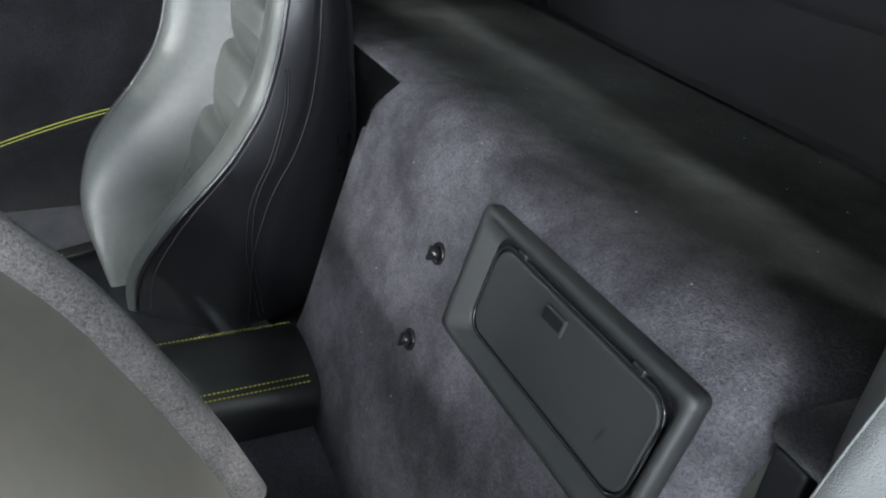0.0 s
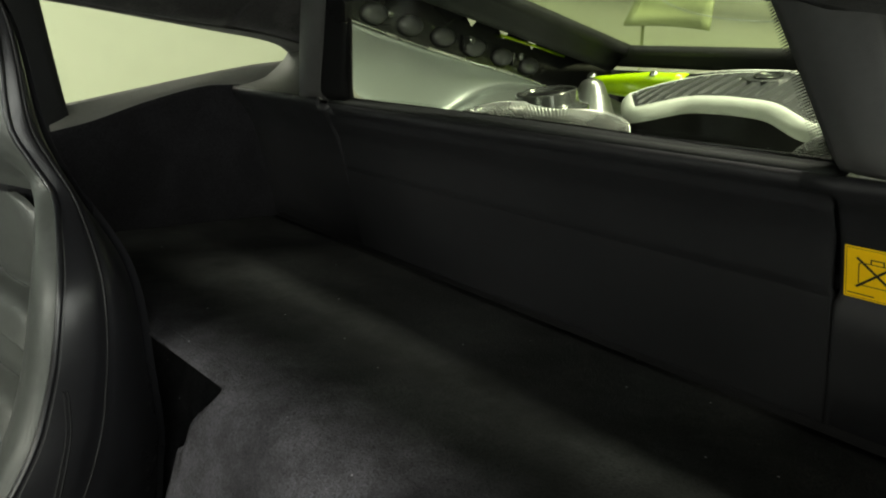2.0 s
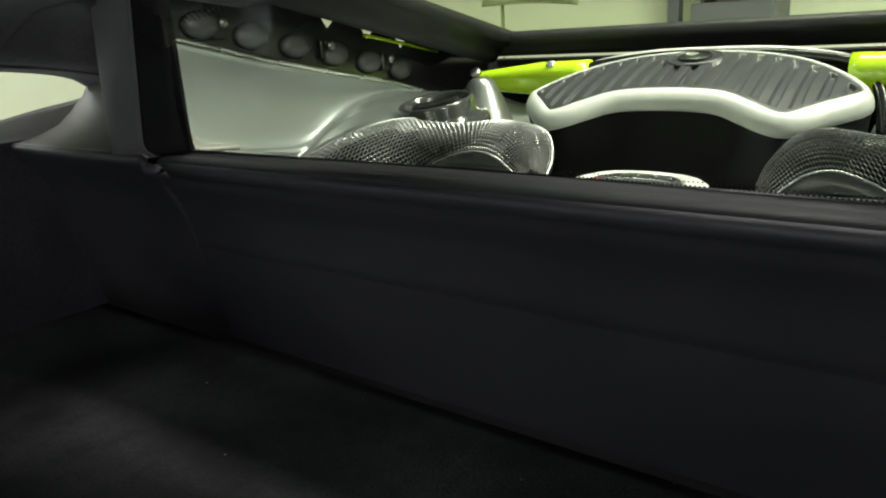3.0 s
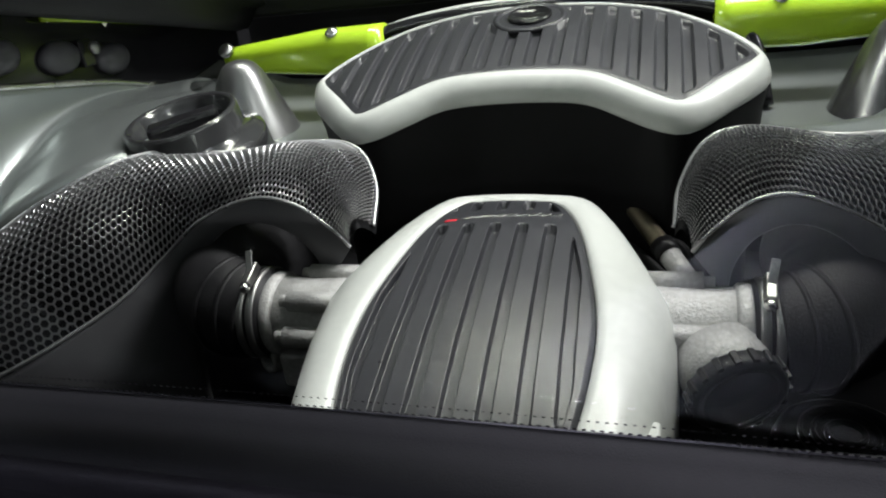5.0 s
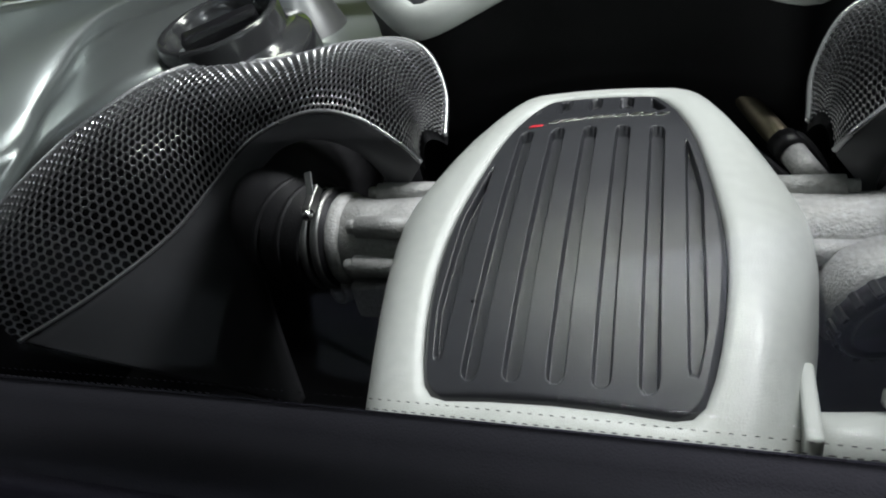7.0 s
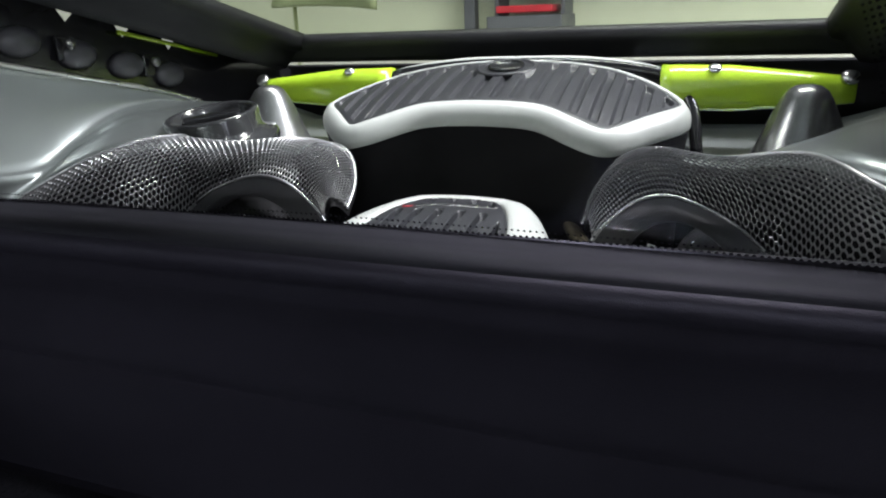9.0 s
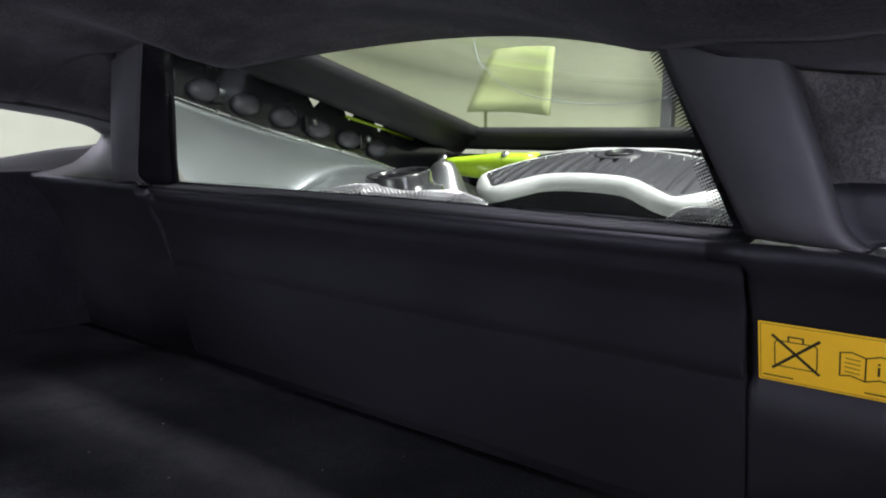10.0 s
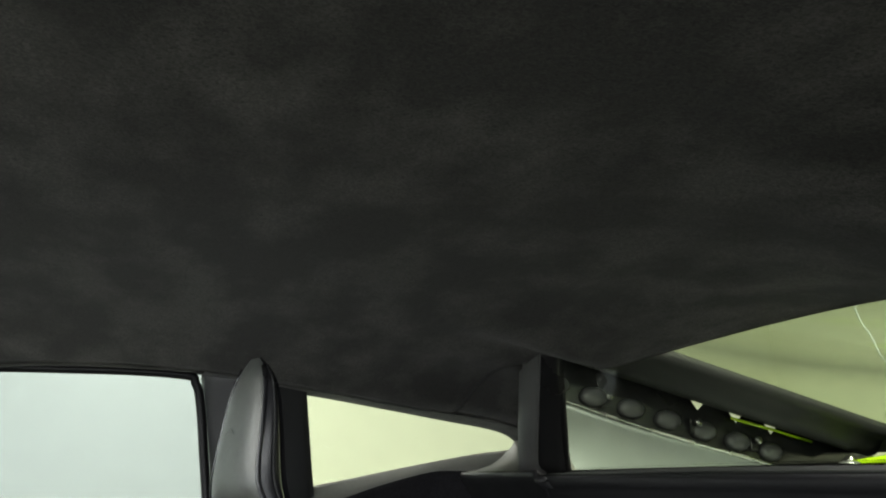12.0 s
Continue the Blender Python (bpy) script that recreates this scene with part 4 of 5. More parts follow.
# Dark plate round the lid stands in for the shadow of a deep recess.
plate("backing", rounded(-HW + 0.01, -HH + 0.01, HW - 0.01, HH - 0.01, 0.02), 0.002, GLOSS_BLACK, hatch, "dark plate in place of a deeper recess", m=HM @ Matrix.Translation((0, 0, 0.0002)))
plate("finger_tab", rounded(-0.014, -0.010, 0.020, 0.010, 0.003), 0.0035, HATCH_PLASTIC, lid, "small square pull tab", edge=0.0012, m=HM @ Matrix.Translation((-0.014, 0.030, 0.0052)))
plate("tab_recess", rounded(-0.012, -0.006, 0.018, 0.006, 0.002), 0.001, GLOSS_BLACK, lid, m=HM @ Matrix.Translation((-0.014, 0.031, 0.0082)))
for a, b, w in (((0.098, -0.004), (0.090, -0.030), 0.0016), ((0.095, -0.006), (0.091, -0.024), 0.0009), ((-0.06, 0.01), (-0.072, -0.012), 0.0006)):
    p, q = Vector((*a, 0.0059)), Vector((*b, 0.0059))
    n_ = Vector((w, 0.2 * w, 0))
    solid("scratch", [HM @ v for v in (p, p.lerp(q, 0.5) + n_, q, p.lerp(q, 0.5) - n_)], [(0, 1, 2, 3)], INK, lid, "dark scuff", smooth=False)
for x in (-0.088, 0.098):
    block("hinge_clip", (-0.008, -0.004, 0), (0.008, 0.004, 0.008), GLOSS_BLACK, hatch, "black clip", edge=0.002, m=HM @ Matrix.Translation((x, HH - 0.021, 0.0005)))
for x, z in ((0.235, 0.458), (0.243, 0.340)):
    knob = thing("tie_down_knob", on_bulk(x, z).translation, "small glossy black tie-down catch on the carpeted bulkhead", "catch", group="catches on the bulkhead")
    m = on_bulk(x, z)
    lathe("base", [(0.0145, -0.002), (0.0145, 0.002), (0.013, 0.004), (0.0115, 0.003), (0.010, 0.001), (0.001, 0.001)], m, GLOSS_BLACK, knob, sides=28)
    stud = lathe("stud", [(0.0078, 0.001), (0.0085, 0.006), (0.0078, 0.010), (0.005, 0.0125), (0.0005, 0.013)], m, GLOSS_BLACK, knob, "shiny stud", sides=20)
    block("bar", (-0.0022, -0.0095, 0.008), (0.0022, 0.0095, 0.0155), GLOSS_BLACK, stud, edge=0.001, m=m)

# ---- warning sticker ----
sticker = thing("warning_sticker", (0.509, 1.155, 0.744), "yellow sticker with crossed-out suitcase and book pictograms", "sticker")
SM = Matrix.Translation((0.5085, 1.1555, 0.7715)) @ Matrix(((1, 0, 0, 0), (0, -0.33, -0.944, 0), (0, 0.944, -0.33, 0), (0, 0, 0, 1))) @ Matrix.Translation((0, 0, 0.004))
plate("backing", rounded(-0.0575, -0.029, 0.0575, 0.029, 0.001, 3), 0.0006, YELLOW, sticker, m=SM)
INK_M = SM @ Matrix.Translation((0, 0, 0.0007))


def ink_line(pts, wdt=0.0005, nm="print"):
    for a, b in zip(pts, pts[1:]):
        a, b = Vector((*a, 0)), Vector((*b, 0))
        d = (b - a).normalized()
        n = Vector((-d.y, d.x, 0)) * wdt
        a, b = a - d * wdt * 0.6, b + d * wdt * 0.6
        solid(nm, [INK_M @ v for v in (a - n, b - n, b + n, a + n)], [(0, 1, 2, 3)], INK, sticker, smooth=False)


ink_line([(-0.0557, -0.0272), (0.0557, -0.0272), (0.0557, 0.0272), (-0.0557, 0.0272), (-0.0557, -0.0272)], 0.00025)
case = rounded(-0.0445, -0.0125, -0.0125, 0.0125, 0.003, 3)
ink_line(case + case[:1], 0.0005)
ink_line([(-0.034, 0.013), (-0.034, 0.0175), (-0.023, 0.0175), (-0.023, 0.013)], 0.0007)
ink_line([(-0.046, -0.015), (-0.011, 0.017)], 0.0013, "cross_stroke")
ink_line([(-0.046, 0.017), (-0.011, -0.015)], 0.0013, "cross_stroke")
ink_line([(0.004, -0.011), (0.004, 0.011), (0.012, 0.0125), (0.022, 0.009), (0.032, 0.0125), (0.040, 0.011), (0.040, -0.011), (0.032, -0.0095), (0.022, -0.013), (0.012, -0.0095), (0.004, -0.011)], 0.0006)
ink_line([(0.022, 0.009), (0.022, -0.013)], 0.0006)
for k in range(4):
    ink_line([(0.0075, 0.0065 - 0.0042 * k), (0.018, 0.0055 - 0.0042 * k)], 0.0004)
font = bpy.data.curves.new("letter_i", "FONT")
font.body, font.size, font.align_x, font.align_y = "i", 0.019, "CENTER", "CENTER"
letter = new("letter_i", font)
bpy.context.view_layer.update()
me = bpy.data.meshes.new_from_object(letter.evaluated_get(bpy.context.evaluated_depsgraph_get()))
bpy.data.objects.remove(letter)
me.materials.append(INK)
ob = new("letter", me)
ob.matrix_world = INK_M @ Matrix.Translation((0.031, 0.0, 0.0002))
ob.parent, ob.matrix_parent_inverse = sticker, sticker.matrix_world.inverted()
for x0, x1, b in ((-0.054, -0.030, -0.0235), (0.022, 0.053, -0.0235)):
    solid("small_print", [INK_M @ Vector((x, y, 0)) for x, y in ((x0, b - 0.0007), (x1, b - 0.0007), (x1, b + 0.0007), (x0, b + 0.0007))], [(0, 1, 2, 3)], INK, sticker, smooth=False)

# ---- belt guide on the near pillar ----
guide = thing("belt_guide", (0.80, 0.76, FLOOR_Z), "dark grey moulded pillar trim with seat belt slot", "belt guide")
rows = []
for z in [0.06, 0.3, 0.5, 0.60, 0.66, 0.70, 0.704, 0.712, 0.73, 0.76, 0.79, 0.81, 0.822, 0.830, 0.834]:
    top = max(0, (z - 0.80) / 0.034) ** 2 * 0.03
    seam = 0.003 if 0.7005 < z < 0.71 else 0
    rows.append([(x, y, z) for x, y in ((0.71 + seam + top * 0.6, 1.00), (0.71 + seam + top * 0.6, 0.80), (0.712 + seam + top * 0.6, 0.772 + top), (0.720 + seam + top * 0.5, 0.760 + top), (0.735, 0.754 + seam + top), (0.80, 0.748 + seam + top), (0.95, 0.748 + seam + top), (0.95, 1.00))])
sheet("pillar_trim", rows, TRIM_GREY, guide, "dark grey moulded trim", caps=True)
# recess, slot and webbing
GM = Matrix.Translation((0.752, 0.7475, 0.752)) @ Matrix(((1, 0, 0, 0), (0, 0, -1, 0), (0, 1, 0, 0), (0, 0, 0, 1)))
r_out, r_in = rounded(-0.034, -0.036, 0.060, 0.036, 0.012, 6), rounded(-0.030, -0.032, 0.056, 0.032, 0.010, 6)
rows = [[GM @ Vector((p[0] + (q[0] - p[0]) * a, p[1] + (q[1] - p[1]) * a, z)) for p, q in zip(r_out, r_in)] for a, z in ((0, -0.001), (0, 0.003), (0.5, 0.004), (1, 0.002), (1.3, -0.001))]
sheet("recess_rim", rows, TRIM_GREY, guide, "raised rim round the belt slot", ring=True)
# Recess and slot are not cut in; dark plates give their inner shade.
plate("recess_floor", rounded(-0.031, -0.033, 0.057, 0.033, 0.010, 6), 0.001, TRIM, guide, "dark plate in place of a deeper recess", m=GM @ Matrix.Translation((0, 0, 0.0005)))
slot = rounded(-0.010, -0.016, 0.05, 0.010, 0.008, 6)
tube("slot_lip", [GM @ Vector((a + 0.006, b - 0.35 * a, 0.004)) for a, b in slot + slot[:1]], 0.004, TRIM_GREY, guide, "moulded slot lip", sides=8)
plate("slot", [(a + 0.006, b - 0.35 * a) for a, b in slot], 0.001, BAY_BLACK, guide, "black plate in place of the slot's dark depth", m=GM @ Matrix.Translation((0, 0, 0.003)))
belt = thing("seat_belt", (0.78, 0.74, 0.50), "light grey woven seat belt webbing hanging from the pillar slot", "seat belt")
rows = []
for a in np.linspace(0, 1, 16):
    c = Vector((0.784, 0.742, 0.742)).lerp(Vector((0.770, 0.700, 0.48)), a) + Vector((0, -0.012 * math.sin(math.pi * a), 0))
    d = Vector((0.026, 0.004, -0.006))
    rows.append([c - d, c - d * 0.5, c, c + d * 0.5, c + d])
sheet("webbing", rows, WEB, belt, thick=0.0014)
for k in (0, 4):
    tube("selvedge", [Vector(r[k]) + Vector((0, -0.0006, 0)) for r in rows], 0.0011, WEB, belt, "woven edge", sides=6)


# ---- engine bay shell ----
for nm, lo, hi in (("floor_bay", (-0.8, 1.16, 0.36), (0.8, 2.3, 0.40)), ("wall_bay_rear", (-0.8, 2.22, 0.40), (0.8, 2.26, 0.90)),
                   ("wall_bay_front", (-0.8, 1.195, 0.40), (0.8, 1.215, 0.74)), ("wall_bay_left", (-0.72, 1.24, 0.40), (-0.70, 2.22, 0.90)), ("wall_bay_right", (0.70, 1.24, 0.40), (0.72, 2.22, 0.90))):
    tagged(block(nm, lo, hi, BAY_BLACK, edge=0.003), "black engine bay lining", kind="structure")
tagged(block("wall_bay_sill", (-0.44, 1.180, 0.71), (0.44, 1.194, 0.80), BAY_BLACK, edge=0.006), "black bulkhead lip outside the rear window", kind="structure")

# ---- intake plenum cover ----
cover = thing("engine_cover", (0, 1.48, 0.62), "silver-white intake plenum cover with ribbed black rubber inlay", "engine cover")
PL_Z = curve1([(1.20, 0.655), (1.26, 0.688), (1.305, 0.712), (1.374, 0.736), (1.45, 0.753), (1.52, 0.763), (1.578, 0.768), (1.64, 0.764), (1.70, 0.75)])
PL_IN = curve1([(1.304, 0.076), (1.307, 0.083), (1.316, 0.091), (1.335, 0.096), (1.375, 0.1015), (1.42, 0.1035), (1.46, 0.1005), (1.51, 0.0915), (1.55, 0.0825), (1.59, 0.0690), (1.612, 0.0575), (1.621, 0.050), (1.625, 0.043)])


def pl_z(x, y):
    return PL_Z(y) - 0.9 * x * x


def ramp(v, lo, width):
    return max(0.0, min(1.0, (v - lo) / width))


rows = []
for y in list(np.linspace(1.304, 1.325, 14)) + list(np.linspace(1.328, 1.545, 60)) + list(np.linspace(1.5475, 1.625, 44)):
    hw = PL_IN(y)
    lean = (1.555 - y) / 0.24
    r = []
    for a in np.linspace(-1, 1, 420):
        x = a * hw
        # round-ended grooves, in a long field and a short one beyond the mark
        g = 0.0
        for k in range(-3, 4):
            xc = 0.004 * lean - 0.004 + k * (0.0276 + 0.0014 * lean)
            for y0, y1 in ((1.322 if abs(k) < 3 else 1.338, 1.558 if abs(k) < 3 else 1.542), (1.600, 1.616)):
                over = max(0.0, y0 - y, y - y1)
                g = max(g, ramp(0.0060 - math.hypot(x - xc, over), 0, 0.0011))
        room = ramp(hw - abs(x), 0.0085, 0.0014)
        edge = max(0.0, 1 - min(hw - abs(x), (y - 1.304) * 1.5 + 0.0005, (1.625 - y) * 1.5 + 0.0005) / 0.0045)
        r.append((x, y, pl_z(x, y) + 0.0045 - 0.0085 * g * room - 0.005 * edge ** 2))
    rows.append(r)
sheet("rubber_inlay", rows, RUBBER, cover, "ribbed black rubber inlay")
half = [(0.0, 1.304), (0.04, 1.304), (0.072, 1.304), (0.083, 1.307), (0.090, 1.315), (0.0955, 1.333), (0.0995, 1.355), (0.1020, 1.378), (0.1038, 1.405), (0.1035, 1.432), (0.1010, 1.458), (0.0960, 1.487), (0.0900, 1.517), (0.0830, 1.548), (0.0750, 1.574), (0.0650, 1.599), (0.0560, 1.615), (0.048, 1.622), (0.038, 1.625), (0.018, 1.625)]
outh = [(0.0, 1.235), (0.05, 1.235), (0.104, 1.238), (0.128, 1.246), (0.138, 1.263), (0.146, 1.300), (0.154, 1.345), (0.161, 1.385), (0.1665, 1.422), (0.1700, 1.458), (0.1715, 1.485), (0.168, 1.506), (0.158, 1.528), (0.146, 1.553), (0.133, 1.583), (0.120, 1.614), (0.107, 1.645), (0.098, 1.664), (0.084, 1.672), (0.040, 1.673)]


def full(h, end):
    return [Vector((x, y, 0)) for x, y in h] + [Vector((0, end, 0))] + [Vector((-x, y, 0)) for x, y in reversed(h[1:])]


ri, ro = full(half, 1.625), full(outh, 1.673)
rows = []
for a, dz in ((0.0, -0.006), (0.012, 0.0015), (0.05, 0.0042), (0.15, 0.0055), (0.32, 0.0055), (0.52, 0.002), (0.68, -0.004), (0.80, -0.012), (0.89, -0.024), (0.96, -0.042), (1.0, -0.07), (1.02, -0.16)):
    rows.append([Vector((p.x + (q.x - p.x) * a, p.y + (q.y - p.y) * a, pl_z(p.x + (q.x - p.x) * a * 0.6, p.y + (q.y - p.y) * a * 0.6) + dz)) for p, q in zip(ri, ro)])
sheet("frame", rows, CAST_PAINT, cover, "smooth silver-white painted casting", ring=True)
# raised maker's mark as plain slanted strokes with a red tip
for k in range(9):
    x = -0.036 + k * 0.0112
    y = 1.580 + 0.10 * x
    lean = Matrix(((1, 0.9, 0, x), (0.10, 1, 0, y), (0, 0, 1, pl_z(x, y) + 0.0030), (0, 0, 0, 1)))
    block("mark_stroke", (-0.0043, -0.0028, 0), (0.0043, 0.0028 + 0.0012 * (k % 3 == 0), 0.0022), STEEL, cover, "raised silver stroke", edge=0.0006, m=lean)
lathe("speck", [(0.0024, -0.001), (0.0022, 0.0012), (0.0003, 0.0014)], Matrix.Translation((-0.066, 1.374, pl_z(-0.066, 1.374) + 0.0032)), BAY_BLACK, cover, "small black speck", sides=10)
block("mark_tip", (-0.006, -0.0022, 0), (0.006, 0.0022, 0.002), RED_PAINT, cover, "small red flash", edge=0.0006, m=Matrix(((1, 0.9, 0, -0.052), (0.10, 1, 0, 1.573), (0, 0, 1, pl_z(-0.052, 1.573) + 0.0030), (0, 0, 0, 1))))

cover.matrix_world = Matrix.Translation((0.008, 0, 0)) @ cover.matrix_world

# ---- air box ----
box = thing("air_box", (0, 1.86, 0.62), "silver-white rimmed air box with ribbed black lid", "air box")


def ab_z(x, y):
    d = y - 1.73
    return 0.845 + 0.36 * d - 0.62 * d * d + 0.032 * (1 - min(1, (x / 0.275) ** 2))


AB_F = [(0.06, 1.7335), (0.095, 1.728), (0.13, 1.711), (0.168, 1.692), (0.176, 1.690), (0.184, 1.693), (0.22, 1.735), (0.255, 1.777), (0.262, 1.790)]
AB_B = [(0.05, 1.904), (0.10, 1.900), (0.157, 1.886), (0.20, 1.860), (0.236, 1.829), (0.256, 1.805), (0.262, 1.792)]
ab_front = curve1([(-x, y) for x, y in reversed(AB_F)] + AB_F)
ab_back = curve1([(-x, y) for x, y in reversed(AB_B)] + [(0, 1.905)] + AB_B)
rows = []
for x in np.linspace(-0.261, 0.261, 400):
    y0, y1 = ab_front(x), ab_back(x)
    r = []
    d = min(abs(x - 0.0145 - k * 0.029) for k in range(-10, 11))
    g = max(0.0, min(1.0, (0.0066 - d) / 0.0012))
    for a in np.linspace(0, 1, 60):
        y = y0 + (y1 - y0) * a
        room = max(0.0, min(1.0, (y - y0 - 0.012) / 0.005)) * max(0.0, min(1.0, (y1 - y - 0.012) / 0.005))
        if math.hypot(x, (y - 1.868) * 1.2) < 0.052:
            room = 0
        edge = max(0.0, 1 - min(y - y0, y1 - y) / 0.003)
        r.append((x, y, ab_z(x, y) + 0.003 - 0.0070 * g * room - 0.002 * edge ** 2))
    rows.append(r)
sheet("ribbed_lid", rows, RUBBER, box, "ribbed black lid")
for k, (rad, h0) in enumerate(((0.047, 0.004), (0.028, 0.007))):
    m = Matrix.Translation((0, 1.868, ab_z(0, 1.868) - 0.001)) @ pose(0, 0, 0, 11, 0, 0)
    lathe("emblem_ring" if k == 0 else "emblem_disc", [(rad, 0), (rad, h0), (rad * 0.93, h0 + 0.0015), (rad * 0.86, h0 + 0.0005), (rad * 0.8, h0 - 0.002), (rad * 0.1, h0 - 0.0025)], m, RUBBER if k == 0 else GLOSS_BLACK, box, "round emblem")
inner = [Vector((x, ab_front(x), 0)) for x in np.linspace(-0.262, 0.262, 60)] + [Vector((x, ab_back(x), 0)) for x in np.linspace(0.2625, -0.2625, 60)]
n = len(inner)
outer = []
for i, p in enumerate(inner):
    d = inner[(i + 2) % n] - inner[(i - 2) % n]
    nrm = Vector((d.y, -d.x, 0)).normalized()
    outer.append(p + nrm * 0.022)
for _ in range(3):
    outer = [(outer[i - 1] + outer[i] * 2 + outer[(i + 1) % n]) / 4 for i in range(n)]
rows = []
for a, dz in ((0, -0.003), (0.02, 0.003), (0.12, 0.0045), (0.35, 0.0035), (0.6, 0.0), (0.8, -0.005), (0.95, -0.012), (1.0, -0.019), (0.97, -0.026), (0.85, -0.029)):
    rows.append([Vector((p.x + (q.x - p.x) * a, p.y + (q.y - p.y) * a, ab_z(p.x, p.y) + dz)) for p, q in zip(inner, outer)])
sheet("rim", rows, CAST_PAINT, box, "thick silver-white rim", ring=True)
rows = []
for a, z in ((0.85, 0.80), (0.6, 0.79), (0.2, 0.70), (0.1, 0.42)):
    rows.append([Vector((p.x + (q.x - p.x) * a, p.y + (q.y - p.y) * a, z if z < 0.79 else ab_z(p.x, p.y) - 0.030 - (0.85 - a) * 0.10)) for p, q in zip(inner, outer)])
sheet("lower_body", rows, BAY_BLACK, box, "black lower body", ring=True)
tube("rear_seal", [(-0.285, 1.865, 0.79), (-0.272, 1.905, 0.855), (-0.235, 1.938, 0.896), (-0.12, 1.955, 0.913), (0, 1.958, 0.916), (0.12, 1.955, 0.913), (0.235, 1.938, 0.896), (0.272, 1.905, 0.855), (0.285, 1.865, 0.79)], 0.009, GLOSS_BLACK, box, "black rubber seal", n=60)
tube("rear_edge", [(-0.282, 1.895, 0.825), (-0.262, 1.920, 0.871), (-0.225, 1.945, 0.902), (-0.12, 1.962, 0.919), (0, 1.965, 0.922), (0.12, 1.962, 0.919), (0.225, 1.945, 0.902), (0.262, 1.920, 0.871), (0.282, 1.895, 0.825)], 0.006, CAST_PAINT, box, "pale rear edge", n=60)

# ---- lime braces and strut towers, both sides ----
for s in (-1, 1):
    brace = thing("strut_brace", (s * 0.36, 1.93, 0.84), "lime green painted tapered strut brace", "brace", group="strut braces")
    rows = []
    for a in np.linspace(0, 1, 14):
        x = 0.485 + (0.225 - 0.485) * a
        hh, hw = 0.019 + 0.015 * min(1, a * 1.6), 0.019 + 0.013 * a
        zc = 0.876 + 0.004 * a
        rows.append([(s * x, 1.935 + hw * math.cos(t), zc + hh * math.copysign(abs(math.sin(t)) ** 0.8, math.sin(t))) for t in (2 * math.pi * k / 20 for k in range(20))])
    sheet("beam", rows, LIME, brace, "lime green beam", ring=True, caps=True)
    lathe("bolt", [(0.012, 0), (0.012, 0.006), (0.008, 0.010), (0.001, 0.010)], Matrix.Translation((s * 0.475, 1.915, 0.893)) @ pose(0, 0, 0, 40, 0, 0), STEEL, brace, "bright bolt head", sides=12)
    lathe("bolt", [(0.010, 0), (0.010, 0.006), (0.006, 0.009), (0.001, 0.009)], Matrix.Translation((s * 0.30, 1.922, 0.905)) @ pose(0, 0, 0, 30, 0, 0), STEEL, brace, "bright bolt head", sides=12)
    tower = thing("strut_tower", (s * 0.42, 1.83, 0.76), "dark grey conical strut tower dome", "strut tower", group="strut towers")
    lathe("dome", [(0.082, 0.0), (0.068, 0.026), (0.056, 0.055), (0.042, 0.090), (0.032, 0.112), (0.025, 0.123), (0.016, 0.129), (0.007, 0.131), (0.001, 0.131)], Matrix.Translation((s * 0.418, 1.845, 0.762)), TOWER, tower, "dark satin dome")

# ---- satin side covers ----
TOP = [(0.594, 1.218, 1.022), (0.588, 1.27, 1.008), (0.585, 1.48, 0.953), (0.58, 1.75, 0.893), (0.57, 1.85, 0.862), (0.56, 1.98, 0.84)]
CREASE = [(0.585, 1.218, 0.850), (0.58, 1.302, 0.836), (0.578, 1.483, 0.810), (0.574, 1.584, 0.842), (0.56, 1.678, 0.866), (0.51, 1.847, 0.852)]
FOOT = [(0.61, 1.22, 0.75), (0.612, 1.36, 0.735), (0.565, 1.445, 0.775), (0.505, 1.495, 0.822), (0.43, 1.575, 0.842), (0.36, 1.70, 0.825)]
BASE = [(0.65, 1.22, 0.60), (0.65, 1.36, 0.62), (0.60, 1.47, 0.72), (0.50, 1.54, 0.78), (0.38, 1.64, 0.79), (0.25, 1.76, 0.79)]
